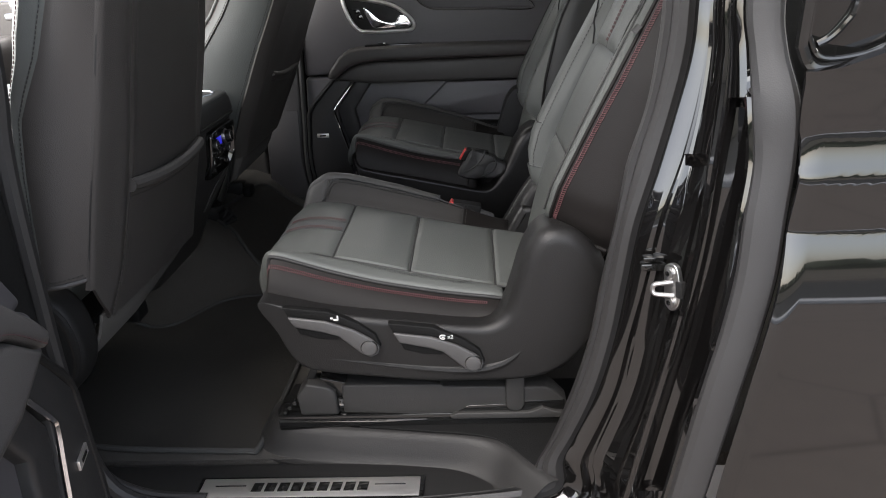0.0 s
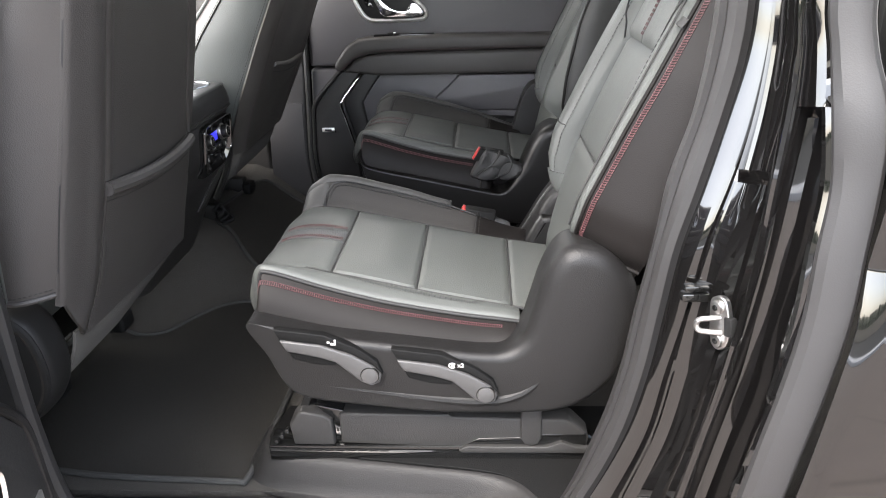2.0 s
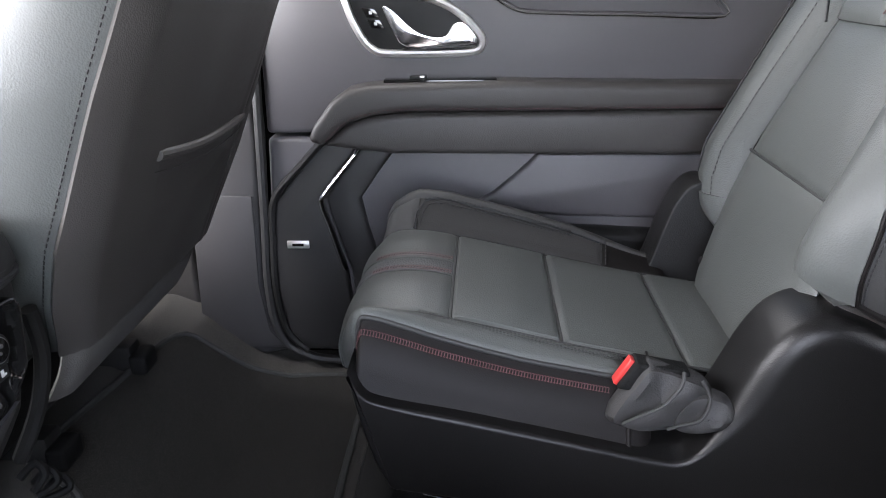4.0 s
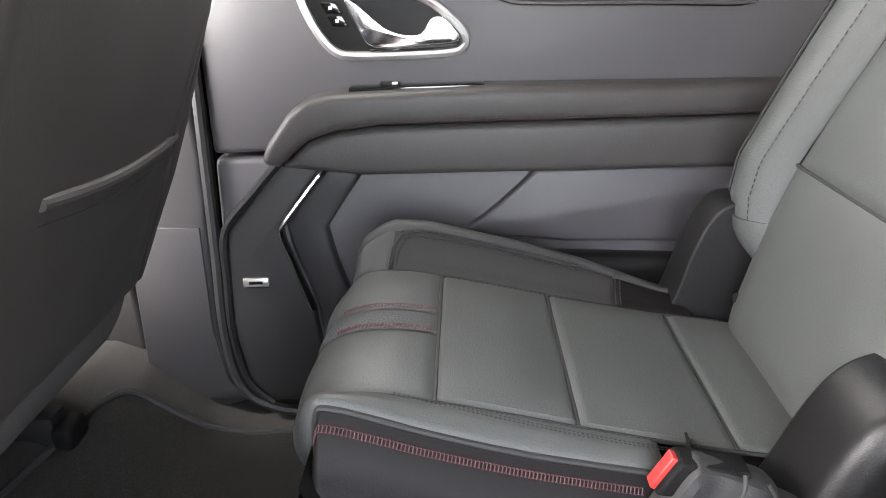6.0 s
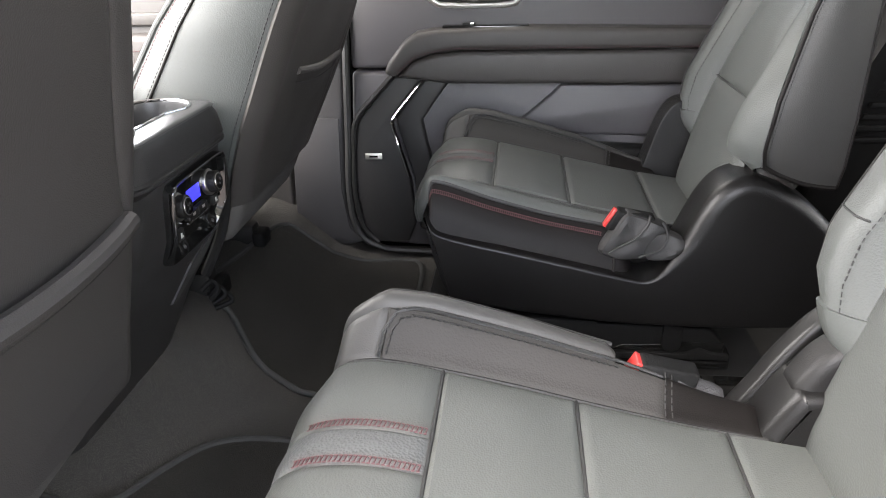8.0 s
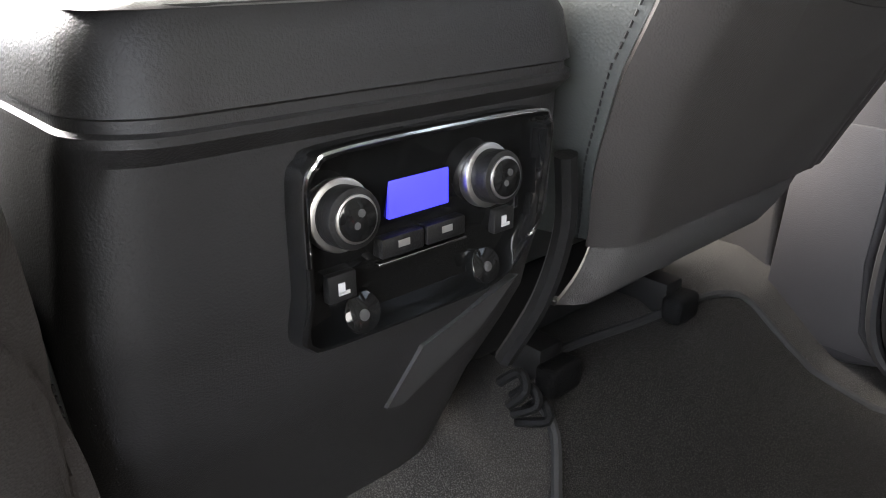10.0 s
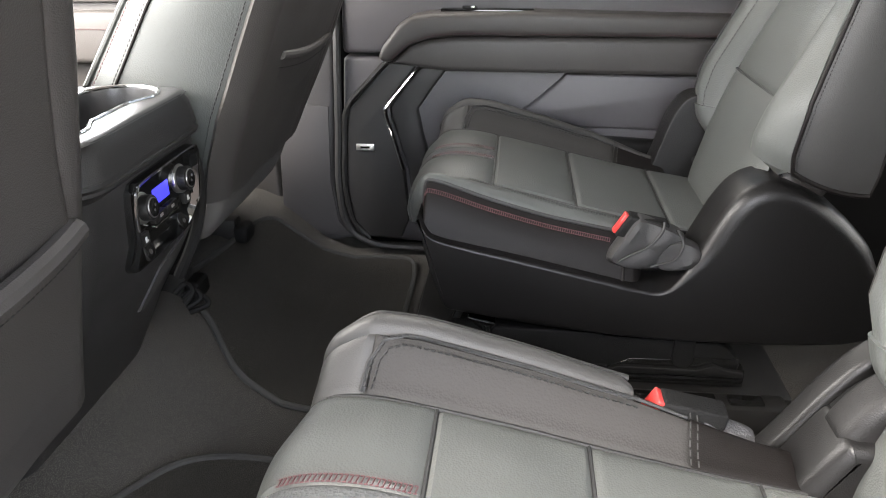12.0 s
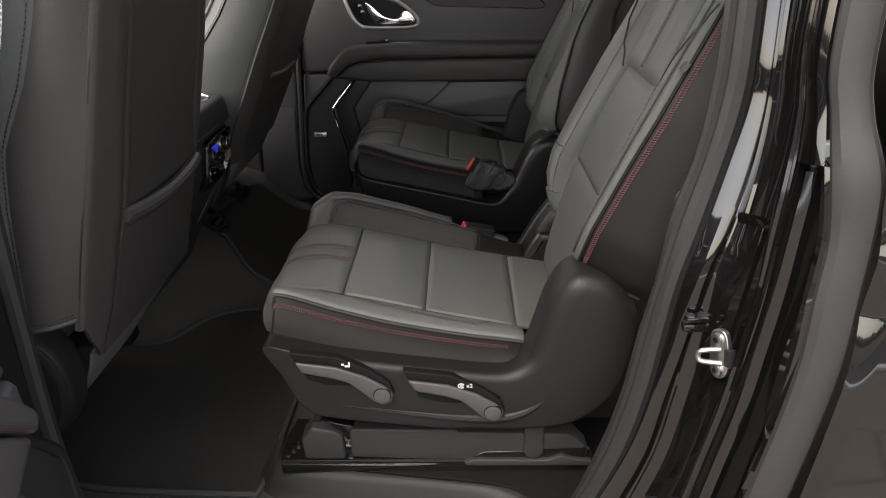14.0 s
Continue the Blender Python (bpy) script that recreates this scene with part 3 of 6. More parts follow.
def lever(seat, s, dx, dz, icon):
    def moved(poly):
        return [(a + dx, b + dz) for a, b in poly]

    arm = part("lever", prism(moved(LEVER), "y", s * 0.248, s * 0.263, 0.003), LEVER_GREY, seat, "grey plastic release lever")
    part("lever_top", prism(moved(LEVER_STRIP), "y", s * 0.246, s * 0.2605, 0.002), BLACK_GRAIN, arm, "black upper face of the lever")
    # Flat black plate; the hollow's shade is put in its colour.
    part("pocket_shade", prism(moved(LEVER_POCKET), "y", s * 0.248, s * 0.2545, 0.002), BLACK_GRAIN, arm)
    part("lever_ring", disc((-0.104 + dx, s * 0.2625, 0.869 + dz), (0, s, 0), 0.0145, 0.004, 0.001), GLOSS, arm)
    part("lever_cap", disc((-0.104 + dx, s * 0.264, 0.869 + dz), (0, s, 0), 0.0132, 0.005, 0.0015), LEVER_GREY, arm)
    cx, cz, yy = -0.158 + dx, 0.926 + dz, s * 0.2612
    if icon == "seat":
        part("icon", join(box(cx - 0.002, cx + 0.006, yy - 0.0006, yy + 0.0006, cz - 0.004, cz - 0.001, 0), box(cx + 0.004, cx + 0.0065, yy - 0.0006, yy + 0.0006, cz - 0.002, cz + 0.005, 0), box(cx - 0.007, cx - 0.003, yy - 0.0006, yy + 0.0006, cz - 0.001, cz + 0.002, 0)), WHITE, arm)
    else:
        cx, cz = cx + 0.012, cz - 0.006
        part("icon", join(tube([(cx - 0.008 + 0.005 * math.cos(a), yy, cz + 0.004 * math.sin(a)) for a in np.linspace(0.5, 5.6, 12)], 0.0009, 5), box(cx - 0.010, cx - 0.005, yy - 0.0006, yy + 0.0006, cz - 0.001, cz + 0.001, 0)), WHITE, arm)
        flat_text("x2", 0.010, Matrix.Translation((cx + 0.005, yy, cz)) @ pose(0, 0, 0, 90, 0, 0 if s < 0 else 180), WHITE, arm)


def chair(label, x, y, s):
    """One captain's chair: local x to the rear, s * y outboard, heights as in the world."""
    seat = thing("captain_chair", label, "car seat", pose(x, y, 0.0), group="second-row chairs")
    U = [0.0, u_of_x(0.116), u_of_x(-0.039), u_of_x(-0.176), 1.0]
    c = -1  # both cushions rise towards the passenger side
    for a, b in zip(U[:3], U[1:]):
        part("cushion_panel", cushion_panel(a, b, -0.145, 0.141, c, nu=24, nv=26), LEATHER, seat)
    for y0, y1, mat in ((-0.145, -0.036, LEATHER), (-0.036, 0.012, PERF_LIGHT), (0.012, 0.141, LEATHER)):
        part("nose_panel", cushion_panel(U[3], 1.0, y0, y1, c, nu=40, nv=14, dip=0.004, soft=0.006), mat, seat, "perforated leather stripe" if mat is PERF_LIGHT else "")
    for ya, yb in ((-0.0405, -0.0325), (0.0085, 0.0165)):
        a, b = ([on_cushion(xx, yy, c, 0.0034) for xx in np.linspace(-0.180, -0.290, 24)] for yy in (ya, yb))
        part("stitching", ladder(a, b, 0.0042, 0.0007), THREAD, seat, "dark red seam stitching")
    for xx in (0.116, -0.039, -0.176):
        part("seam", tube([on_cushion(xx, yy, c, -0.0034) for yy in np.linspace(-0.144, 0.140, 24)], 0.0022, 6), THREAD_DARK, seat)
    for yy in (-0.145, 0.141):
        part("seam", tube([on_cushion(xx, yy, c, -0.0034) for xx in np.linspace(0.19, -0.29, 40)], 0.0022, 6), THREAD_DARK, seat)
    # the low bolster is a narrow padded strip; the high one has a smooth cap and a perforated inner face
    low_start = u_of_x(0.128 if s < 0 else 0.035)
    part("cushion_bolster", cushion_panel(low_start, 1.0, 0.141, 0.179, c, nu=80, nv=14, dip=0.004, soft=0.006), LEATHER, seat)
    high_start = u_of_x(-0.002) if s < 0 else 0.03
    part("cushion_bolster", cushion_panel(high_start, 1.0, -0.225, -0.188, c, nu=70, nv=12, dip=0.005, soft=0.007), BOLSTER, seat)
    part("bolster_face", cushion_panel(u_of_x(0.055), u_of_x(-0.246), -0.188, -0.145, c, nu=60, nv=10, dip=0.004, soft=0.006), PERF, seat, "perforated leather bolster face")
    part("bolster_front", cushion_panel(u_of_x(-0.246), 1.0, -0.188, -0.145, c, nu=30, nv=10, dip=0.004, soft=0.006), BOLSTER, seat)
    part("seam", tube([on_cushion(xx, -0.188, c, -0.0012) for xx in np.linspace(0.05, -0.215, 40)] + [on_cushion(-0.236, -0.182, c, 0.0), on_cushion(-0.2475, -0.167, c, 0.0), on_cushion(-0.2495, -0.147, c, 0.0)], 0.0019, 6), THREAD_DARK, seat)
    part("bolster_tail", cushion_panel(0.06, u_of_x(0.055), -0.19, -0.145, c, nu=20, nv=10, dip=0.003, soft=0.006), LEATHER_SIDE, seat)
    for d in (0.0, 0.007):
        arc = [on_cushion(xx, -0.1855 + d * 0.9, c, 0.003) for xx in np.linspace(0.0, -0.215, 30)] + [on_cushion(-0.232 + d * 0.5, -0.183 + d, c, 0.003), on_cushion(-0.243 + d, -0.168, c, 0.003), on_cushion(-0.246 + d, -0.150, c, 0.003)]
        part("stitching", stitches(arc, 0.0045, 0.0022, 0.0012), THREAD_DARK, seat, "dark thread stitching")
        part("stitching", stitches([on_cushion(0.052 + d, yy, c, 0.003) for yy in np.linspace(-0.19, -0.148, 6)], 0.006, 0.003), THREAD_DARK, seat, "dark thread stitching")
        part("stitching", stitches([on_cushion(xx, lerp(xx, [-0.215, -0.1, 0.0, 0.05, 0.072], [0.145, 0.152, 0.157, 0.158, 0.146]) + d * 0.5, c, 0.003) for xx in np.linspace(0.072, -0.215, 40)], 0.0028, 0.0016, 0.0005), THREAD_DARK, seat, "dark thread stitching")
    # piping round each outer edge, and the sides below: the low side slopes outwards
    for low_side in (True, False):
        u_start, w, out = (low_start, 0.179, 0.040) if low_side else (high_start, 0.226, 0.0)
        sign = c if low_side else -c
        edge, low = [], []
        for i in range(71):
            u = u_start + (1.0 - u_start) * i / 70
            yy = w if low_side else -w
            p, nrm = cush_at(u, yy, c)
            q = p + nrm * (cushion_height(u, yy, c) - (0.005 if low_side else 0.0015))
            edge.append(q)
            zb = min(lerp(p[0], [-0.31, -0.28, -0.165, -0.02, 0.072, 0.13], [0.955, 0.950, 0.930, 0.912, 0.900, 0.905]) - 0.015, q[1] - 0.015)
            low.append(zb - (lerp(p[0], [-0.28, -0.15, 0.06], [0.0, 0.014, 0.038]) if s > 0 and low_side else 0.0))
        part("piping", tube([(q[0], sign * (w + 0.001), q[1]) for q in edge], 0.0032, 8), THREAD_DARK, seat, "black leather piping")
        rows = [[(q[0], sign * (w - 0.0005 + out * k / 7 + 0.008 * math.sin(math.pi * min(k / 7, 0.8))), q[1] - 0.002 + (zb - q[1]) * k / 7) for k in range(8)] for q, zb in zip(edge, low)]
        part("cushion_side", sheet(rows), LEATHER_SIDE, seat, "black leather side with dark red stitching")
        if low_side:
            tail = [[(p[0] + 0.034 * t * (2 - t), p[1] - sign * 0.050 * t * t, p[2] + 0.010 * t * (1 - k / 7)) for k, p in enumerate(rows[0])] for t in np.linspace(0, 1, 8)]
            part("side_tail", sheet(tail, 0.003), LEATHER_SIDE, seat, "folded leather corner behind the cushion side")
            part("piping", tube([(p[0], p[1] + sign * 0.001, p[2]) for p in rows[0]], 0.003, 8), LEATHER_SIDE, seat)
        pair = []
        for off in (0.95, 1.40):
            k = int(off)
            pair.append([tuple(np.array(r[k]) * (1 - off + k) + np.array(r[k + 1]) * (off - k) + np.array((0, sign * 0.0014, 0.0006))) for r in rows[2:(62 if low_side else 54)]])
        part("stitching", ladder(pair[0], pair[1], 0.0036, 0.0007), THREAD, seat, "dark red seam stitching")
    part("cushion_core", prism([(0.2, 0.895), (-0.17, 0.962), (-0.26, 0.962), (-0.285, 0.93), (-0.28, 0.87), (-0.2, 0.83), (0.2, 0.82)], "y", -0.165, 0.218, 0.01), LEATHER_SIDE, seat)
    # backrest
    part("back_panel", back_panel(0.885, 1.128, 0.178, 0.148, s, -0.016), LEATHER, seat)
    part("back_panel", back_panel(1.128, 1.312, 0.141, 0.112, s, -0.016), LEATHER, seat)
    part("back_panel", back_panel(1.312, 1.56, 0.112, 0.10, s, -0.016, y_to=-0.05), LEATHER, seat)
    part("back_panel", back_panel(1.312, 1.56, 0.112, 0.10, s, -0.016, y_from=-0.05), LEATHER, seat)
    for zz, ww in ((1.128, 0.146), (1.312, 0.112)):
        part("seam", tube([(back_at(zz) + 0.0048, s * (yy - 0.016), zz) for yy in np.linspace(-ww, ww, 12)], 0.0022, 6), THREAD_DARK, seat)
    for off in (-0.008, 0.002):
        part("stitching", stitches([(back_at(z) - 0.0055, s * (-0.0215 + off), z) for z in np.linspace(1.325, 1.55, 20)]), THREAD, seat, "dark red seam stitching")
    for side in (-1, 1):
        front_rows, side_rows, n = [], [], 40
        full = s > 0 and side < 0  # the deep, round-bottomed bolster beside the aisle
        for i in range(n + 1):
            z = 1.055 + (1.56 - 1.055) * i / n
            wi = lerp(z, [1.05, 1.128, 1.312, 1.56], [0.135, 0.141, 0.112, 0.10])
            out = lerp(z, [1.05, 1.08, 1.12, 1.3, 1.56], [0.185, 0.212, 0.224, 0.226, 0.20]) if not full else lerp(z, [1.05, 1.08, 1.14, 1.3, 1.56], [0.222, 0.233, 0.238, 0.232, 0.20])
            tip = lerp(z, [1.05, 1.08, 1.12, 1.25, 1.56], [0.026, 0.036, 0.038, 0.031, 0.010])
            row = []
            for j in range(17):
                t = j / 16
                yy = wi + (out - wi) * t
                q = min(t / 0.62, 1)
                bulge = tip * (0.72 * (1 - (1 - q) ** 2) + 0.28 * q * q * (3 - 2 * q))
                e = max(1 - t * (out - wi) / 0.008, 0)
                px, pz = back_at(z) - bulge + 0.006 * e * e + 0.006 * (max(t - 0.86, 0) / 0.14) ** 2, z
                if full:
                    edge_x = lerp(z, [1.055, 1.083, 1.155, 1.283, 1.319, 1.56], [0.247, 0.240, 0.248, 0.277, 0.290, 0.405])
                    w = max((t - 0.4) / 0.6, 0) ** 2
                    px, pz = px * (1 - w) + edge_x * w, z + 0.036 * (1 - i / n) ** 3 * (1 - t)
                row.append((px, side * s * yy - s * 0.012, pz))
            front_rows.append(row)
            xf = row[-1][0]
            depth = lerp(z, [1.05, 1.1, 1.3, 1.56], [0.085, 0.10, 0.13, 0.10])
            flare = lerp(z, [1.05, 1.2, 1.56], [0.060, 0.052, 0.03]) if side > 0 else 0.0
            side_rows.append([(xf + depth * k / 8, side * s * (out + 0.008 * math.sin(math.pi * k / 8) + flare * k / 8) - s * 0.012, z - 0.03 * (k / 8) * (1 - i / n)) for k in range(9)])
            if full:
                rear = lerp(z, [1.03, 1.34, 1.56], [0.358, 0.368, 0.485])
                low = (1 - i / n) ** 4
                side_rows[-1] = [(xf + (rear - xf) * k / 8, -s * (out + 0.014 * math.sin(math.pi * (k / 8) ** 0.7) * (1 - low)) - s * 0.012, z - 0.034 * (1 - (1 - k / 8) ** 2) * low) for k in range(9)]
        if full:
            under = [[(q[0] + 0.004 * f, q[1] + s * 0.05 * f, q[2] - 0.008 * math.sin(math.pi * min(f * 1.4, 1)) + 0.016 * f) for f in (0, 0.12, 0.25, 0.45, 0.7, 1)] for q in side_rows[0]]
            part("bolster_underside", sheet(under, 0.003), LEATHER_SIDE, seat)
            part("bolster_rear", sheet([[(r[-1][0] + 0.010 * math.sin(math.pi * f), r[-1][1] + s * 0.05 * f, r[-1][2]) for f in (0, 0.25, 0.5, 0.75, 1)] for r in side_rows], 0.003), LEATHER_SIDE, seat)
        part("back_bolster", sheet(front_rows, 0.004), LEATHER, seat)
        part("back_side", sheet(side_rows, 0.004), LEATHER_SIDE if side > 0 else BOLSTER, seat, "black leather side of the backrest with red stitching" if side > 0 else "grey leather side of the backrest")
        part("piping", tube([(r[0][0] + 0.001, r[0][1] + side * s * 0.001, r[0][2]) for r in side_rows], 0.003, 8), LEATHER_SIDE, seat)
        part("piping", tube([side_rows[0][k] for k in range(9)], 0.004, 8), LEATHER_SIDE, seat)
        pair = [[tuple(np.array(r[0]) * (1 - off) + np.array(r[1]) * off + np.array((-0.0006, side * s * 0.0014, 0))) for r in side_rows] for off in (0.5, 0.84)]
        if side > 0:
            part("stitching", ladder(pair[0], pair[1], 0.0038, 0.0008), THREAD, seat, "dark red seam stitching")
        else:
            part("stitching", stitches(pair[0], 0.0036, 0.0018, 0.0007), THREAD_DARK, seat, "dark thread stitching")
        if side < 0:
            part("seam", tube([tuple(np.array(q) - np.array((0.001, 0, 0))) for q in front_rows[7][6:]], 0.0011, 6), THREAD_DARK, seat)
        part("stitching", stitches([(r[5][0] - 0.002, r[5][1], r[5][2]) for r in front_rows], 0.005, 0.003, 0.0008), THREAD_DARK, seat, "dark thread stitching")
        part("seam", tube([tuple(np.array(front_rows[20 + k][1 + k + k // 3]) - np.array((0.0012, 0, 0))) for k in range(12)], 0.0016, 6), THREAD_DARK, seat)
        tip_row, tip = front_rows[0], []
        for k in range(9):
            f = k / 8
            z = tip_row[0][2] - (0.022 if full else 0.055) * f
            tip.append([(q[0] * (1 - f) + (back_at(z) + 0.014) * f - 0.010 * math.sin(math.pi * f), q[1] * (1 - 0.45 * f) + tip_row[0][1] * 0.45 * f, z if not full else q[2] - 0.022 * f) for q in tip_row])
        part("bolster_tip", sheet(tip, 0.004), LEATHER, seat)
    part("zip", tube([(r[12][0] - 0.002, r[12][1], r[12][2]) for r in front_rows[2:34]] if s < 0 else [(r[13][0] - 0.002, r[13][1], r[13][2]) for r in front_rows[2:34]], 0.0016, 6), THREAD_DARK, seat)
    shell = [(back_at(z) + 0.02, z) for z in (0.93, 1.05, 1.2, 1.4, 1.555)] + [(back_at(z) + 0.115, z) for z in (1.555, 1.4, 1.2, 1.03)] + [(0.27, 0.93)]
    part("back_shell", prism(shell, "y", -0.19 - s * 0.012, 0.19 - s * 0.012, 0.02, 4), VINYL, seat)
    loop_rows = [[(0.332 - 0.006 * math.sin(math.pi * t) + 0.008 * w, s * (0.200 + 0.018 * t), 1.366 + 0.004 * math.sin(math.pi * t) + 0.010 * w) for w in (-0.5, -0.25, 0.0, 0.25, 0.5)] for t in np.linspace(0, 1, 8)]
    part("strap_loop", sheet(loop_rows, 0.0025), THREAD_DARK, seat, "black fabric pull loop")
    part("belt_hook", tube(smooth([(0.352, s * 0.225, 1.20), (0.335, s * 0.245, 1.205), (0.326, s * 0.25, 1.185), (0.330, s * 0.245, 1.165)], 5), 0.005, 8), PLASTIC, seat, "black plastic belt hook")
    # trims
    trim = part("side_trim", pillow(smooth(SIDE_TRIM, 5, True), s * 0.165, s * 0.252, lambda x, z: 0.004, lambda x, z: lerp(x, [-0.28, -0.2], [0.003, 0.012]) + 0.8 * (rise(x, z) - 0.007)), PLASTIC_GREY, seat, "dark grey plastic side trim")
    ridge = smooth([(-0.248, s * 0.247, 0.868), (-0.20, s * 0.248, 0.848), (-0.08, s * 0.248, 0.828), (0.04, s * 0.248, 0.814), (0.11, s * 0.248, 0.820), (0.155, s * 0.246, 0.85), (0.185, s * 0.241, 0.91), (0.20, s * 0.236, 0.98)], 6)
    part("trim_ridge", tube(ridge, [0.0005 + 0.009 * min(1, 2.2 * min(i, len(ridge) - 1 - i) / len(ridge)) for i in range(len(ridge))], 10), PLASTIC_GREY, trim)
    lever(seat, s, 0.0, 0.0, "seat")
    lever(seat, s, 0.176, -0.0345, "fold")
    tight = lambda x, z: 0.008
    if s > 0:
        inner_line = INNER_TRIM[:12] + [(0.27, 1.026), (0.31, 1.005), (0.355, 0.97), (0.40, 0.91), (0.42, 0.785)] + INNER_TRIM[17:]
        part("inner_trim", pillow(smooth(inner_line, 5, True), -s * 0.14, -s * 0.240, tight, rise), TRIM_BLACK, seat, "black plastic inner trim with a rubbed rim")
    else:
        inner_line = INNER_TRIM[:5] + [(0.06, 0.852), (0.100, 0.853), (0.120, 0.873), (0.134, 0.899), (0.157, 0.937), (0.182, 0.981), (0.212, 1.021), (0.241, 1.037), (0.28, 1.030)] + INNER_TRIM[13:]
        part("inner_trim", pillow(smooth(inner_line, 5, True), -s * 0.205, -s * 0.238, tight, tight), TRIM_BLACK, seat, "grained grey plastic inner trim")
        base = smooth([(0.105, 0.855), (0.122, 0.872), (0.148, 0.912), (0.176, 0.962), (0.190, 0.972), (0.225, 0.965), (0.250, 0.92), (0.245, 0.86), (0.18, 0.84), (0.12, 0.84)], 4, True)
        pivot = part("pivot_cover", pillow(base, -s * 0.140, -s * 0.2045, lambda x, z: 0.016, lambda x, z: 0.002), TRIM_BLACK, seat, "grained grey plastic pivot cover")
        dome = smooth([(0.180, 0.960), (0.186, 0.984), (0.206, 1.012), (0.236, 1.030), (0.275, 1.028), (0.30, 0.99), (0.27, 0.94), (0.21, 0.93)], 4, True)
        part("pivot_dome", pillow(dome, -s * 0.152, -s * 0.194, lambda x, z: 0.014, lambda x, z: 0.004), PLASTIC_GREY, pivot, "smooth dark plastic dome")
        # Black body filling the gap, its colour giving the slot's shade.
        part("slot_shade", pillow(smooth([(0.182, 0.955), (0.196, 0.985), (0.214, 1.005), (0.24, 1.018), (0.275, 1.012), (0.28, 0.95), (0.22, 0.93)], 4, True), -s * 0.190, -s * 0.207, lambda x, z: 0.001, lambda x, z: 0.001), BLACK_GRAIN, pivot, "black piece for the shade in the slot behind the trim")
    for yy in (-0.168, 0.13):
        part("anchor_cap", disc((back_at(0.952) - 0.004 + (0.004 if yy > 0 else 0.012), s * yy, 0.952), (-1, -s * 0.3, 0.25), 0.0065, 0.004, 0.001, 16), PLASTIC_GREY, seat, "grey anchor cap")
    part("anchor_latch", tube([(0.196, -s * 0.178, 0.905), (0.186, -s * 0.182, 0.890), (0.19, -s * 0.172, 0.876), (0.204, -s * 0.165, 0.874)], 0.006, 8), GLOSS, seat, "black anchor bracket")
    # seat base and rails
    part("seat_base", prism([(-0.24, 0.83), (0.25, 0.81), (0.24, 0.755), (-0.2, 0.76)], "y", -0.165, 0.165, 0.01), PLASTIC, seat)
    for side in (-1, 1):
        # Same part each side; the inner is coloured darker for the shade there.
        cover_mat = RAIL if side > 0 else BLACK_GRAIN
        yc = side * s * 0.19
        face = yc + side * s * 0.022
        rail = part("rail", prism([(-0.172, 0.702), (-0.172, 0.757), (-0.168, 0.762), (0.01, 0.760), (0.015, 0.755), (0.20, 0.750), (0.215, 0.742), (0.24, 0.715), (0.235, 0.69), (0.0, 0.695)], "y", yc - side * s * 0.022, face, 0.004), cover_mat, seat, "dark grey plastic seat rail cover" if side > 0 else "plastic seat rail cover, blackened for the shade under the chair")
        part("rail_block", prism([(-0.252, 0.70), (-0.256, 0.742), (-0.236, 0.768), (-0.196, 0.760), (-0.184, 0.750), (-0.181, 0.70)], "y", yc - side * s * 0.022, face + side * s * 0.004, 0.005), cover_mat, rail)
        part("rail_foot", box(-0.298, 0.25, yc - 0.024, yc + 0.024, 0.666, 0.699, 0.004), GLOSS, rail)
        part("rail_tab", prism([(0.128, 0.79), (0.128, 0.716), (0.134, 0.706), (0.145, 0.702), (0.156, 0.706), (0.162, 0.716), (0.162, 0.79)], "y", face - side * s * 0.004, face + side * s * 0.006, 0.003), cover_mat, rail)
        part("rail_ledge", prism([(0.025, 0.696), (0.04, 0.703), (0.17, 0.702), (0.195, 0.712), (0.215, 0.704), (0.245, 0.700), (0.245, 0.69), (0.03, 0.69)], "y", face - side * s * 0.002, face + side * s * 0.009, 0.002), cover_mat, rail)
        # Black wedge on the face: the recess's shade put in as colour.
        part("recess_shade", prism([(0.035, 0.700), (0.06, 0.714), (0.125, 0.716), (0.16, 0.722), (0.235, 0.722), (0.235, 0.700)], "y", face - side * s * 0.004, face + side * s * 0.001, 0.0008), GLOSS, rail, "black wedge for the shade of the recess above the rail")
        # Black filler standing for the dark of the gap beside the block.
        part("cleft_shade", prism([(-0.192, 0.70), (-0.20, 0.764), (-0.212, 0.775), (-0.165, 0.764), (-0.171, 0.70)], "y", yc - side * s * 0.02, face - side * s * 0.006, 0.001), GLOSS, rail)
        for k in range(3):
            part("rail_bolt", box(-0.285 + 0.010 * k, -0.278 + 0.010 * k, face - 0.006, face + 0.006, 0.704 + 0.010 * k, 0.712 + 0.011 * k, 0.002), GLOSS, rail)
        part("rail_strut", prism([(-0.24, 0.765), (-0.218, 0.815), (-0.205, 0.815), (-0.225, 0.765)], "y", yc - 0.006, yc + 0.006, 0.002), PLASTIC, rail)
    # belt buckle
    yb, red = -s * 0.205, 0.0125 if s < 0 else 0.007
    buckle = part("buckle", join(prism([(0.034, 0.972), (0.096, 0.960), (0.090, 0.926), (0.014, 0.938)], "y", yb - 0.014, yb + 0.014, 0.004)), BLACK_GRAIN, seat, "black belt buckle")
    part("buckle_button", prism([(0.011, 0.942), (0.029, 0.973), (0.036, 0.969), (0.018, 0.938)], "y", yb - red, yb + red, 0.0015), RED, buckle, "red release button")
    sleeve = [[(0.072 + 0.052 * t, yb + (0.017 - 0.005 * t) * math.cos(a), 0.944 - 0.022 * t + (0.018 - 0.006 * t + 0.0015 * math.sin(9 * t)) * math.sin(a)) for a in np.linspace(0, 2 * math.pi, 17)[:-1]] for t in np.linspace(0, 1, 12)]
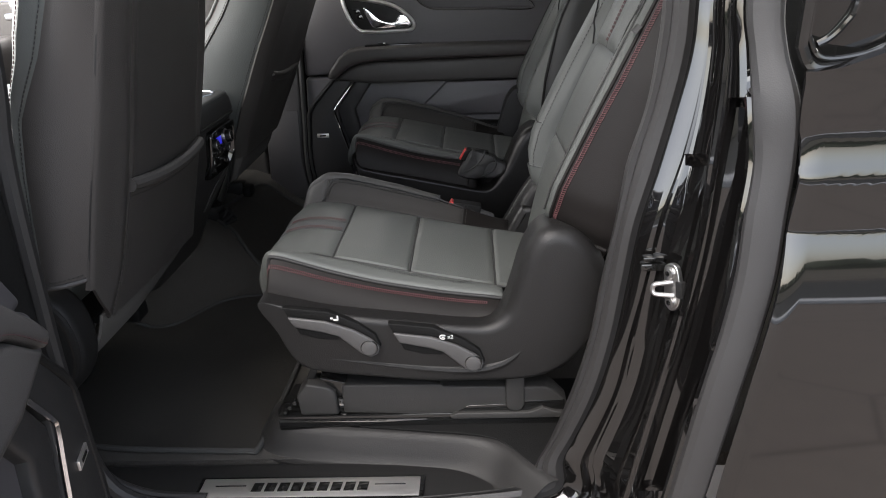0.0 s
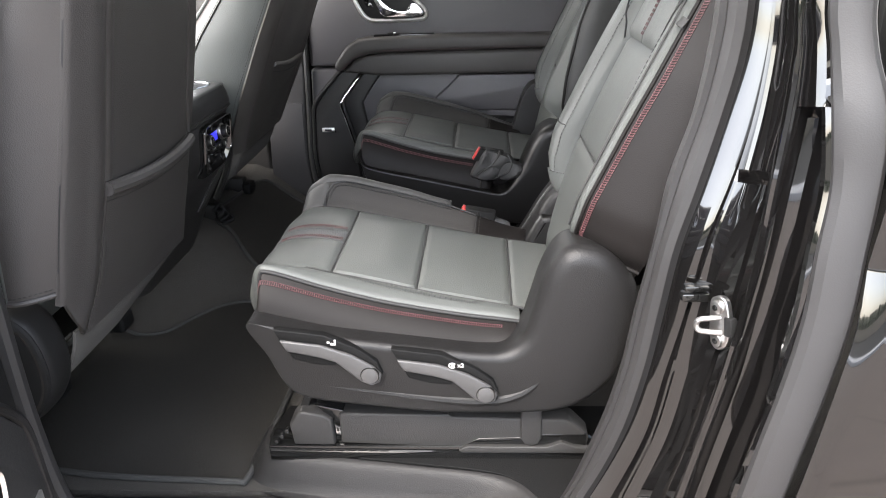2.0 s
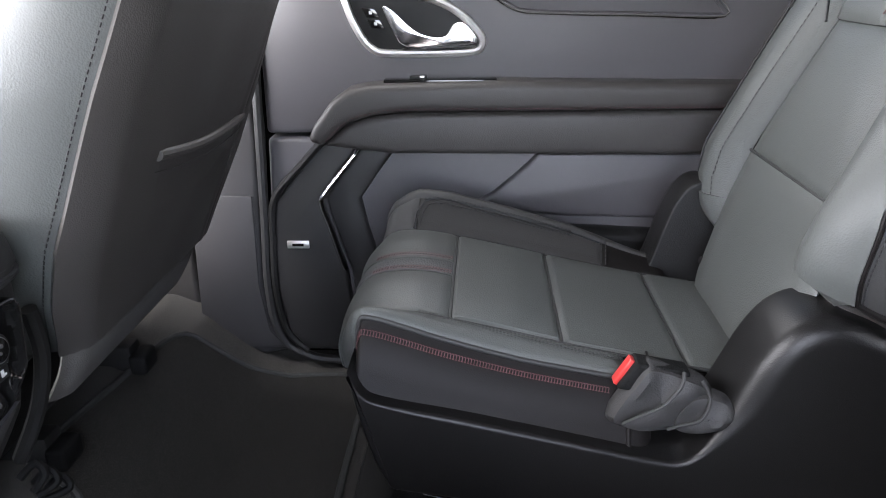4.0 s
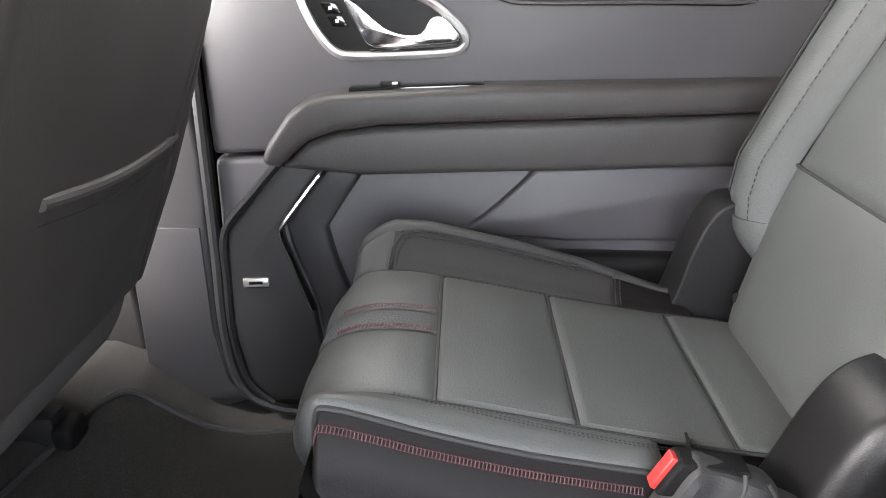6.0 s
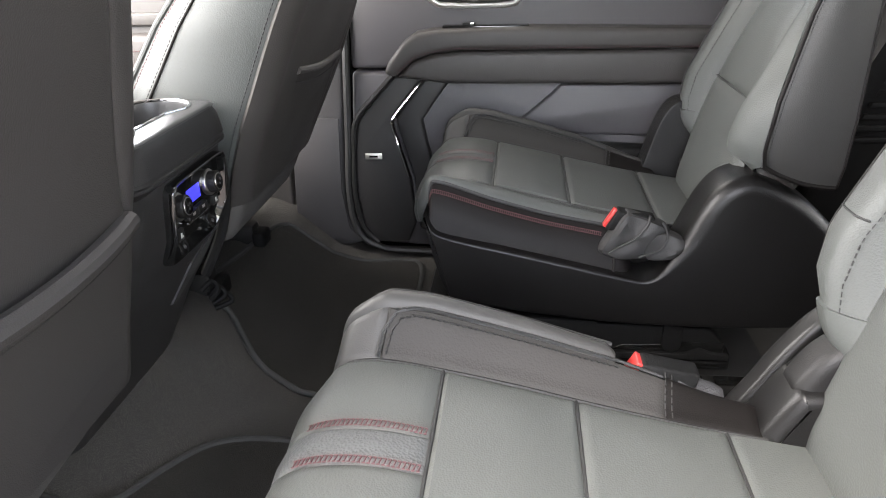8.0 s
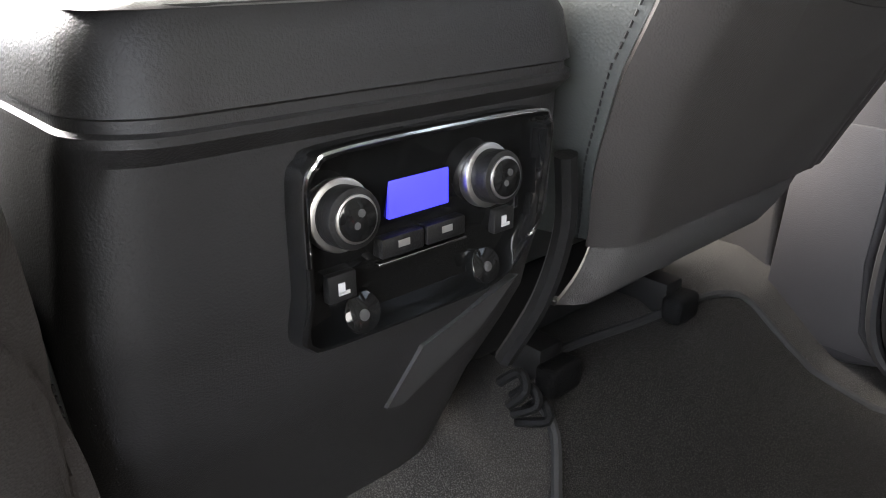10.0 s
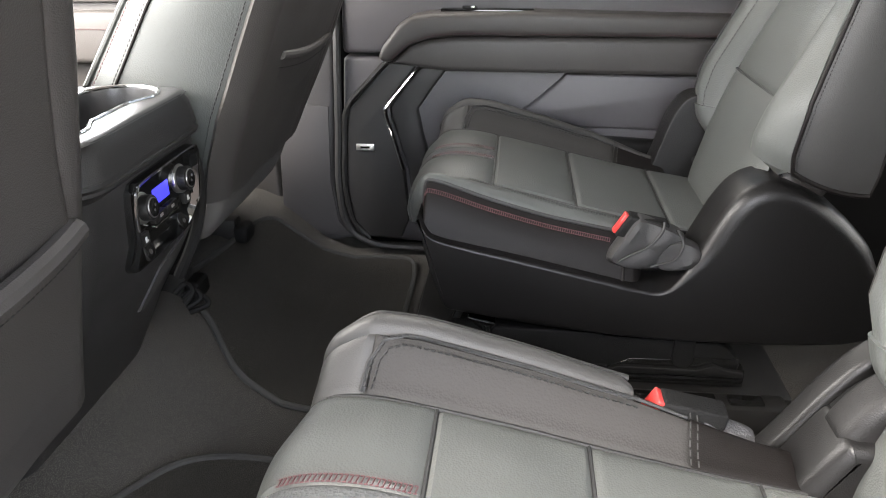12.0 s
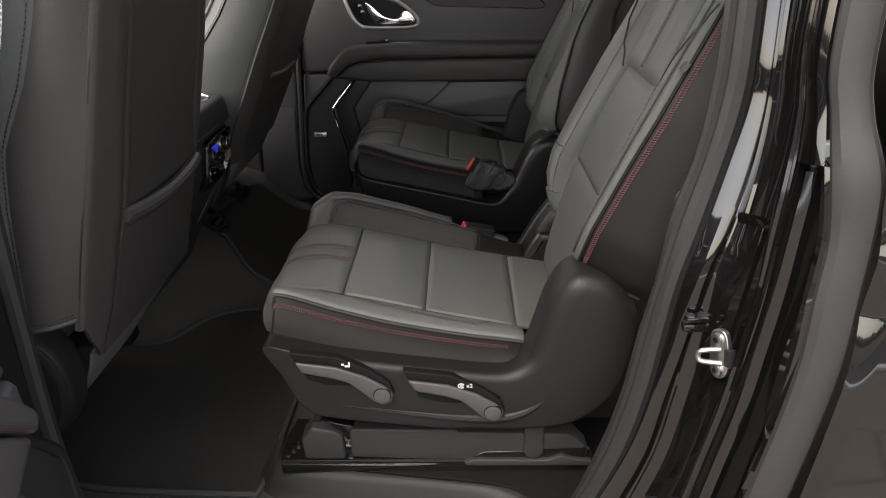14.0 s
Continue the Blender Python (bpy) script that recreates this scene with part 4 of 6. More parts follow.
    part("buckle_sleeve", sheet(sleeve, 0.0, True), WEBBING, buckle, "dark fabric buckle sleeve")
    return seat


near = chair("charcoal leather captain's chair with red stitching beside the open door", 0.0, MID - 0.425, -1)
far = chair("charcoal leather captain's chair with red stitching against the far door", 0.028, MID + 0.445, 1)
boot = thing("buckle_pouch", "dark fabric boot with piped folds round the far belt buckle", "pouch")


def boot_half(profile, y0, y1, bulge):
    """A soft cushion between two upright faces, with creases."""
    line = smooth(profile, 4, True)
    cx, cz = sum(p[0] for p in line) / len(line), sum(p[1] for p in line) / len(line)
    rows = []
    for f, d in ((0.02, 1.0), (0.4, 1.0), (0.7, 0.96), (0.88, 0.82), (0.97, 0.45), (1.0, 0.0), (0.97, -0.5), (0.8, -1.0)):
        row = []
        for p in line:
            x, z = cx + (p[0] - cx) * f, cz + (p[1] - cz) * f
            fold = 0.005 * math.sin(95 * (x - cx) - 70 * (z - cz)) * (1 - f * f) + 0.003 * noise.noise((x * 38, z * 38, 1.0))
            row.append((x, (y0 + y1) / 2 - (y1 - y0) / 2 * d - bulge * fold / 0.004 * 0.004 * max(d, 0), z))
        rows.append(row)
    return sheet([r + r[:1] for r in rows])


part("body", boot_half([(0.034, 0.900), (0.054, 0.938), (0.072, 0.968), (0.088, 0.968), (0.120, 0.958), (0.146, 0.944), (0.152, 0.915), (0.125, 0.888), (0.080, 0.882), (0.046, 0.888)], 1.968, 2.008, 1.0), POUCH, boot)
part("tail", boot_half([(0.105, 0.905), (0.125, 0.935), (0.155, 0.934), (0.178, 0.918), (0.176, 0.898), (0.150, 0.888), (0.115, 0.886)], 1.962, 1.998, 1.0), POUCH, boot)
part("piping", tube(smooth([(0.050, 1.965, 0.900), (0.066, 1.958, 0.915), (0.090, 1.954, 0.932), (0.108, 1.957, 0.955), (0.112, 1.966, 0.968)], 6), 0.0022, 8), THREAD_DARK, boot)
part("piping", tube(smooth([(0.100, 1.966, 0.893), (0.115, 1.964, 0.900), (0.134, 1.958, 0.912), (0.143, 1.962, 0.935), (0.134, 1.970, 0.955)], 6), 0.0022, 8), THREAD_DARK, boot)


# ---- front seats ----
def front_seat(label, y, s, plane, edges, pocket_span, cover_z, hem_z, pocket_foot):
    """A front seat from behind; o counts outboard from its middle. plane: x at z 1.14 and lean; edges: half widths inboard and outboard by height."""
    seat = thing("front_seat", label, "car seat", pose(0, y, 0.0), group="front seats")
    x_mid, lean = plane
    z_in, w_in, z_out, w_out = edges
    zs = np.linspace(cover_z, 1.58, 40)

    def at(t, z, lift=0.0):
        """A point of the back: t from -1 (inboard edge) to 1 (outboard stitch line)."""
        o = lerp(z, z_in, w_in) * t if t < 0 else lerp(z, z_out, w_out) * t
        curve = 0.026 * max((-t - 0.82) / 0.18, 0) ** 2 + 0.010 * max((t - 0.80) / 0.20, 0) ** 2
        return (x_mid + lean * (z - 1.14) - curve + lift, s * o, z)

    def of_y(o, z):
        return o / lerp(z, z_in, w_in) if o < 0 else o / lerp(z, z_out, w_out)

    lo, hi = pocket_span

    def seam_o(z):
        """The seam from the pocket's outboard end up the back, running out below."""
        return hi + lerp(z, [0.90, 0.98, 1.14, 1.45], [pocket_foot, 0.008, 0.0, 0.022])

    def inner_o(z):
        return lo + lerp(z, [0.90, 1.03, 1.14, 1.21, 1.42], [-0.055, -0.05, 0.0, 0.022, 0.065])

    def relief(t, z):
        o = t * (lerp(z, z_in, w_in) if t < 0 else lerp(z, z_out, w_out))
        d, e = o - seam_o(z), o - inner_o(z)
        r = -0.006 * math.exp(-(d / 0.004) ** 2) + 0.006 * math.exp(-((d - 0.030) / 0.022) ** 2) + 0.0015 * math.exp(-((d + 0.012) / 0.008) ** 2)
        if s < 0:
            r += -0.005 * math.exp(-(e / 0.004) ** 2) + 0.004 * math.exp(-((e + 0.022) / 0.014) ** 2)
        return r + 0.0022 * noise.noise((o * 7, z * 7, s * 2.0)) - 0.004 * math.exp(-((t - 0.985) / 0.012) ** 2)

    ts = np.linspace(-1, 1, 240)

    def up(t, z):
        """Height on the cover, whose lower outboard corner is cut off."""
        foot = lerp(t, [0.72, 0.80, 0.96], [cover_z, cover_z + 0.012, cover_z + 0.084]) if s < 0 else cover_z
        return foot + (z - cover_z) * (1.58 - foot) / (1.58 - cover_z)

    part("back_cover", sheet([[at(t, up(t, z), relief(t, up(t, z))) for t in ts] for z in zs], 0.008), VINYL, seat, "black vinyl seat-back cover")
    for line in (seam_o, inner_o)[:2 if s < 0 else 1]:
        part("seam", tube([at(of_y(line(z), z), z, relief(of_y(line(z), z), z) + 0.0010) for z in zs], 0.0024, 6), THREAD_DARK, seat)
    part("stitching", stitches([at(0.955, up(0.955, z), 0.0016) for z in zs], 0.0036, 0.0026, 0.0011), THREAD, seat, "dark red seam stitching")
    part("seam", tube([at(0.985, up(0.985, z), 0.0002) for z in zs], 0.0022, 6), THREAD_DARK, seat)
    # map pocket with a rolled hem
    rows = []
    for q in np.linspace(0, 1, 30):
        col = []
        top = hem_z[0] + (hem_z[1] - hem_z[0]) * q - hem_z[2] * math.sin(math.pi * q)
        for k in range(13):
            z = cover_z + 0.006 + (top - cover_z - 0.006) * k / 12
            o = (inner_o(z) if s < 0 else lo) * (1 - q) + seam_o(z) * q
            col.append(at(of_y(o, z), z, (0.004 if s < 0 else 0.001) + (0.018 if s < 0 else 0.009) * (k / 12) ** 2 * math.sin(math.pi * min(max(q, 0.02), 0.98)) ** 0.5))
        rows.append(col)
    pocket = part("map_pocket", sheet(rows, 0.004), VINYL, seat, "black vinyl map pocket")
    part("pocket_hem", tube([(r[-1][0] + 0.001, r[-1][1], r[-1][2] - 0.006) for r in rows], 0.012 if s < 0 else 0.007, 10), VINYL, pocket, "rolled pocket hem")
    part("hem_stitching", stitches([(r[-2][0] + 0.004, r[-2][1], r[-1][2] - 0.026) for r in rows], 0.004, 0.003, 0.0006), THREAD_DARK, pocket)
    # inboard side: a leather bolster with a stitched seam and piping before it
    rows = []
    for z in zs:
        x0, y0, _ = at(-1, z)
        wide = lerp(z, [0.93, 1.06, 1.17, 1.28, 1.36, 1.58], [0.27, 0.235, 0.21, 0.185, 0.155, 0.12])
        rows.append([(x0 - wide * k / 12, y0 - s * (0.016 * math.sin(math.pi * (k / 12) ** 0.8) - 0.05 * max(k / 12 - 0.75, 0)), z) for k in range(13)])
    part("back_side", sheet(rows, 0.006), LEATHER, seat, "charcoal leather side bolster")
    part("stitching", stitches([(r[0][0] - 0.007, r[0][1] - s * 0.0035, r[0][2]) for r in rows], 0.0045, 0.003, 0.0010), THREAD_DARK, seat, "dark thread stitching")
    part("seam", tube([(r[9][0], r[9][1] - s * 0.001, r[9][2]) for r in rows], 0.002, 6), LEATHER_SIDE, seat)
    part("stitching", stitches([(r[9][0] - 0.005, r[9][1] - s * 0.002, r[9][2]) for r in rows], 0.005, 0.003), THREAD_DARK, seat, "dark thread stitching")
    part("piping", tube([r[12] for r in rows], 0.005, 8), LEATHER, seat)
    part("stitching", stitches([(r[11][0] - 0.004, r[11][1] - s * 0.0025, r[11][2]) for r in rows], 0.004, 0.0025, 0.0009), THREAD, seat, "dark red seam stitching")
    # outboard side: a vinyl panel, and a leather bolster before it
    side_rows, bows = [], []
    for z in zs:
        if z < 1.0:
            continue
        x0, y0, _ = at(1, z)
        wide = lerp(z, [1.0, 1.20, 1.28, 1.32, 1.376, 1.45, 1.58], [0.055, 0.085, 0.092, 0.082, 0.066, 0.056, 0.05])
        side_rows.append([(x0 - wide * k / 12, y0 + s * (0.030 * math.sin(math.pi * 0.5 * k / 12) + 0.004 * math.sin(math.pi * k / 12)), z) for k in range(13)])
        reach = lerp(z, [1.0, 1.27, 1.32, 1.40, 1.58], [0.004, 0.010, 0.030, 0.046, 0.06])
        e = side_rows[-1][12]
        bows.append([(e[0] - reach * k / 8, e[1] + s * (0.014 * math.sin(math.pi * 0.5 * k / 8) - 0.02 * max(k - 5, 0) / 3), z) for k in range(9)])
    part("side_panel", sheet(side_rows, 0.006), VINYL, seat, "black vinyl side panel")
    part("side_hem", tube(side_rows[0], 0.005, 8), VINYL, seat)
    part("hem_stitching", stitches([(p[0], p[1] + s * 0.004, p[2] + 0.010) for p in side_rows[0]], 0.004, 0.003, 0.0007), THREAD_DARK, seat)
    part("front_bolster", sheet(bows, 0.006), LEATHER, seat, "charcoal leather front bolster")
    part("stitching", stitches([(r[1][0], r[1][1] + s * 0.002, r[1][2]) for r in bows], 0.0045, 0.003, 0.0009), THREAD_DARK, seat, "dark thread stitching")
    part("stitching", stitches([(r[6][0], r[6][1] + s * 0.002, r[6][2]) for r in bows], 0.0045, 0.0025, 0.0009), THREAD, seat, "dark red seam stitching")
    part("back_core", prism([(x_mid + lean * (z - 1.14) - d, z) for z, d in ((cover_z + 0.02, 0.06), (1.55, 0.05), (1.55, 0.09), (cover_z + 0.02, 0.22))], "y", s * -0.16, s * 0.20, 0.01), LEATHER, seat)
    # a fabric flap below the cover, tucked under the seat
    flap_rows = []
    for f in np.linspace(0, 1, 10):
        row = []
        for t in np.linspace(-0.97, 0.80, 30):
            p = at(t, cover_z, -0.004)
            drop = 0.088 - 0.030 * (-t if s < 0 else 0) * (t < 0)
            row.append((p[0] - 0.042 * f + 0.006 * math.sin(math.pi * f), p[1] * (1 - 0.03 * f), cover_z + 0.012 - drop * f))
        flap_rows.append(row)
    part("lower_flap", sheet(flap_rows, 0.005), FLAP, seat, "dark grey fabric lower flap")
    part("flap_tag", box(flap_rows[-1][0][0] - 0.004, flap_rows[-1][0][0] + 0.004, flap_rows[-1][0][1] - 0.006, flap_rows[-1][0][1] + 0.006, flap_rows[-1][0][2] - 0.003, flap_rows[-1][0][2] + 0.002, 0.001), LEVER_GREY, seat)
    part("cushion", box(-1.15, -0.72, -0.25, 0.25, 0.88, 0.99, 0.04, 5), LEATHER, seat)
    part("seat_base", box(-1.1, -0.74, -0.2, 0.2, 0.79, 0.885, 0.01), PLASTIC, seat)
    for k in range(2):
        part("floor_rail", box(-1.05, -0.70, s * (-0.12 + 0.25 * k) - 0.02, s * (-0.12 + 0.25 * k) + 0.02, 0.745, 0.80, 0.006), PLASTIC, seat)
        part("rail_end", box(-0.705, -0.675, s * (-0.12 + 0.25 * k) - 0.026, s * (-0.12 + 0.25 * k) + 0.026, 0.748, 0.785, 0.008, 3), BLACK_GRAIN, seat)
    if s > 0:
        return seat
    loop = smooth([(-0.74, 0.998), (-0.665, 0.998), (-0.612, 0.965), (-0.594, 0.90), (-0.606, 0.835), (-0.66, 0.785), (-0.80, 0.78), (-0.82, 0.9)], 5, True)
    cover = part("recliner_cover", prism([(p[0], p[1]) for p in loop], "y", s * 0.195, s * 0.272, 0.022, 5), PLASTIC, seat, "black plastic recliner cover")
    part("cover_ridge", tube([(p[0] * 0.90 - 0.069, s * 0.266, p[1] * 0.90 + 0.088) for p in loop + loop[:1]], 0.007, 8), PLASTIC, cover)
    return seat


front_seat("black driver seat seen from behind, with a map pocket", 1.31, -1, (-0.522, 0.27),
           ([0.90, 1.12, 1.28, 1.42, 1.58], [0.275, 0.248, 0.235, 0.198, 0.160], [0.90, 1.60], [0.243, 0.243]), (-0.205, 0.137), 0.905, (1.136, 1.144, 0.010), 0.045)
front_seat("black passenger seat seen from behind, with a map pocket", 2.19, 1, (-0.512, 0.45),
           ([0.97, 1.05, 1.12, 1.28, 1.58], [0.190, 0.238, 0.262, 0.262, 0.235], [0.97, 1.12, 1.58], [0.235, 0.245, 0.20]), (-0.130, 0.196), 0.966, (1.196, 1.178, 0.010), 0.02)

# ---- centre console ----
console = thing("centre_console", "black plastic centre console with rear climate controls and cup holders", "console")


def face_x(z):
    """The console's rear face: upright at the controls, falling away below them."""
    return lerp(z, [0.74, 0.86, 0.93, 1.0, 1.03, 1.13, 1.165, 1.176], [-0.715, -0.655, -0.612, -0.572, -0.560, -0.548, -0.552, -0.558])


def ring(x0, x1, w, r, z, n=8):
    """A rounded rectangle in plan about the car's middle line."""
    pts = []
    for cx, cy, a0 in ((x1 - r, w - r, 0), (x0 + 0.01, w - 0.01, 90), (x0 + 0.01, -w + 0.01, 180), (x1 - r, -w + r, 270)):
        rr = r if a0 in (0, 270) else 0.01
        for k in range(n + 1):
            a = radians(a0 + 90 * k / n)
            pts.append((cx + rr * math.cos(a), MID + cy + rr * math.sin(a), z))
    return pts


levels = [0.74, 0.80, 0.86, 0.90, 0.93, 0.96, 0.985, 1.0, 1.015, 1.03, 1.06, 1.09, 1.112, 1.122, 1.126, 1.1275, 1.1325, 1.134, 1.150, 1.162, 1.170, 1.175]
body_rows = []
for z in levels:
    w = lerp(z, [0.74, 0.93, 1.03, 1.12, 1.16, 1.176], [0.172, 0.170, 0.166, 0.156, 0.150, 0.142])
    groove = 0.0025 if 1.127 < z < 1.133 else 0.0
    back = lerp(z, [0.975, 0.99, 1.112, 1.122], [0.0, 0.011, 0.011, 0.0])
    body_rows.append(ring(-1.2, face_x(z) - groove - back, w - groove, 0.042, z))
part("body", sheet([r + r[:1] for r in body_rows]), CONSOLE, console)
n_loop = 72


def dogbone(r, neck, z):
    """Two round cups joined by a trough, seen from above."""
    pts = []
    for k in range(n_loop):
        a = 2 * math.pi * k / n_loop
        dx, dy = math.cos(a), math.sin(a)
        half = 0.083
        best = neck / max(abs(dx), 1e-6) if neck / max(abs(dx), 1e-6) * abs(dy) < half - math.sqrt(max(r * r - neck * neck, 0)) + 0.002 else 0.0
        disc2 = r * r - (half * dx) ** 2
        if disc2 > 0:
            best = max(best, half * abs(dy) + math.sqrt(disc2))
        best = best or math.hypot(half, r) * 0.8
        pts.append((-0.634 + dx * best, MID + dy * best, z))
    return pts


def squared(rx, ry, z, power, cx=-0.634):
    pts = []
    for k in range(n_loop):
        a = 2 * math.pi * k / n_loop
        dx, dy = math.cos(a), math.sin(a)
        q = (abs(dx / rx) ** power + abs(dy / ry) ** power) ** (-1 / power)
        pts.append((cx + dx * q, MID + dy * q, z))
    return pts


top_loops = [squared(0.078, 0.143, 1.1735, 9), squared(0.074, 0.139, 1.1765, 9), squared(0.070, 0.135, 1.1775, 9), dogbone(0.054, 0.040, 1.1785), dogbone(0.050, 0.036, 1.176), dogbone(0.0485, 0.034, 1.165), dogbone(0.046, 0.032, 1.12), dogbone(0.044, 0.030, 1.105), dogbone(0.01, 0.008, 1.102)]
part("top", sheet([r + r[:1] for r in top_loops]), SATIN, console, "satin console top with a cup well")
rim = dogbone(0.0525, 0.038, 1.1782)
part("cup_rim", tube(rim + rim[:1], 0.0026, 8), CHROME, console, "bright cup holder rim")
part("top_bridge", box(-0.99, -0.705, MID - 0.139, MID + 0.139, 1.160, 1.1765, 0.006, 3), SATIN, console)
armrest_lid = part("armrest_lid", prism([(-1.18, MID - 0.14), (-0.76, MID - 0.142), (-0.742, MID - 0.125), (-0.733, MID - 0.06), (-0.731, MID), (-0.733, MID + 0.06), (-0.742, MID + 0.125), (-0.76, MID + 0.142), (-1.18, MID + 0.14)], "z", 1.182, 1.218, 0.012, 4), LEATHER, console, "padded leather armrest lid")
part("stitching", stitches([(-0.752, yy, 1.2178) for yy in np.linspace(1.63, 1.87, 12)]), THREAD, armrest_lid)


def slab(y0, y1, z0, z1, x0, x1, bevel=0.002):
    return box(x0, x1, y0, y1, z0, z1, bevel)


# the controls sit in a pocket behind a raised frame
FRAME = [(1.690, 1.040), (1.688, 1.090), (1.693, 1.101), (1.705, 1.106), (1.775, 1.107), (1.846, 1.106), (1.857, 1.100), (1.861, 1.088), (1.862, 1.035), (1.858, 1.010), (1.845, 0.988), (1.800, 0.985), (1.715, 0.988), (1.698, 0.994), (1.692, 1.006)]
frame_loop = smooth(FRAME, 4, True)
cy0, cz0 = 1.776, 1.048
frame_rows = []
for f, x in ((1.045, -0.013), (1.040, -0.004), (1.030, 0.002), (1.012, 0.0045), (0.985, 0.0035), (0.955, -0.004), (0.945, -0.007), (0.02, -0.007)):
    frame_rows.append([(face_x(cz0 + (p[1] - cz0) * f) + x, cy0 + (p[0] - cy0) * f, cz0 + (p[1] - cz0) * f) for p in frame_loop])
bezel = part("panel_bezel", sheet([r + r[:1] for r in frame_rows]), GLOSS, console, "recessed gloss black control panel")
bright = smooth([(1.6885, 1.050), (1.6865, 1.090), (1.692, 1.103), (1.705, 1.108), (1.775, 1.109), (1.846, 1.108), (1.859, 1.101), (1.8635, 1.088), (1.864, 1.035), (1.858, 1.022)], 6)
part("chrome_line", tube([(face_x(p[1]) + 0.0035, p[0], p[1]) for p in bright], 0.0014, 6), CHROME, bezel, "thin bright trim line")
FX = -0.563
part("screen", slab(1.744, 1.788, 1.060, 1.086, FX - 0.004, FX + 0.0022, 0.0006), SCREEN, bezel, "lit blue temperature display")
for yy in (1.711, 1.817):
    c = Vector((FX, yy, 1.071))
    out = Vector((1, 0, 0.10)).normalized()
    ring_part = part("dial_ring", disc(c + out * 0.003, out, 0.0195, 0.008, 0.0015, 36), STEEL, bezel, "satin metal dial ring")
    part("dial", disc(c + out * 0.011, out, 0.0160, 0.016, 0.002, 36), PLASTIC_GREY, ring_part)
    part("dial_rim", disc(c + out * 0.0192, out, 0.0125, 0.002, 0.0006, 32), STEEL, ring_part)
    part("dial_cap", disc(c + out * 0.0200, out, 0.0112, 0.002, 0.0006, 32), GLOSS, ring_part)
    part("dial_mark", join(disc(c + out * 0.0211 + Vector((0, 0.002, 0.003)), out, 0.0022, 0.0006, 0, 8), disc(c + out * 0.0211 - Vector((0, 0.001, 0.003)), out, 0.0020, 0.0006, 0, 8)), LEVER_GREY, ring_part)
for yy in (1.736, 1.768):
    key = part("button", slab(yy, yy + 0.030, 1.0395, 1.0515, FX - 0.004, FX + 0.006, 0.0014), PLASTIC_GREY, bezel, "grey rocker key")
    part("icon", slab(yy + 0.011, yy + 0.019, 1.0445, 1.0485, FX + 0.0055, FX + 0.0064, 0), BRUSHED, key)
part("chrome_line", slab(1.734, 1.800, 1.0355, 1.0375, FX - 0.002, FX + 0.0050, 0.0005), CHROME, bezel)
part("chrome_line", slab(1.8415, 1.8445, 1.045, 1.068, FX - 0.002, FX + 0.0050, 0.0005), CHROME, bezel)
for yy, z in ((1.712, 1.030), (1.836, 1.038)):
    key = part("button", slab(yy - 0.009, yy + 0.009, z - 0.008, z + 0.008, FX - 0.004, FX + 0.002, 0.001), PLASTIC, bezel)
    part("icon", join(slab(yy - 0.003, yy + 0.001, z - 0.003, z + 0.003, FX + 0.0015, FX + 0.0027, 0), slab(yy - 0.003, yy + 0.004, z - 0.004, z - 0.002, FX + 0.0015, FX + 0.0027, 0)), WHITE, key)
for yy, z in ((1.731, 1.004), (1.830, 1.005)):
    port = part("port_door", disc((face_x(z) - 0.004, yy, z), (1, 0, 0.35), 0.0125, 0.008, 0.001, 24), GLOSS, bezel)
    part("port_mark", disc((face_x(z) + 0.0008, yy, z), (1, 0, 0.35), 0.0035, 0.001, 0.0003, 10), LEVER_GREY, port)


def low_face(y, z, lift):
    return (face_x(z) + lift, y, z)


fx = [low_face(1.870, 0.985, 0.003), low_face(1.800, 0.945, 0.004), low_face(1.800, 0.872, 0.004), low_face(1.818, 0.865, 0.004), low_face(1.862, 0.93, 0.003)]
facet = bmesh.new()
front_v = [facet.verts.new(p) for p in fx]
rear_v = [facet.verts.new((p[0] - 0.02, p[1], p[2] - 0.006)) for p in fx]
facet.faces.new(front_v)
facet.faces.new(rear_v[::-1])
for k in range(5):
    facet.faces.new((front_v[k], rear_v[k], rear_v[(k + 1) % 5], front_v[(k + 1) % 5]))
part("lower_cover", bevelled(facet, 0.002, 2), LEVER_GREY, console, "grey lower facet of the console")
foot = part("side_strut", tube(smooth([(-0.585, 1.925, 1.06), (-0.590, 1.935, 1.0), (-0.612, 1.938, 0.93), (-0.648, 1.935, 0.86)], 5), 0.009, 8), PLASTIC, console)
for k in range(3):
    part("cable_clip", tube(smooth([(-0.672 + 0.008 * k, 1.955 + 0.010 * k, 0.815 - 0.016 * k), (-0.655 + 0.008 * k, 1.965 + 0.008 * k, 0.83 - 0.016 * k), (-0.643 + 0.008 * k, 1.96 + 0.008 * k, 0.817 - 0.016 * k), (-0.655, 1.95 + 0.006 * k, 0.80 - 0.012 * k)], 4), 0.005, 7), BLACK_GRAIN, console, "black floor clip")


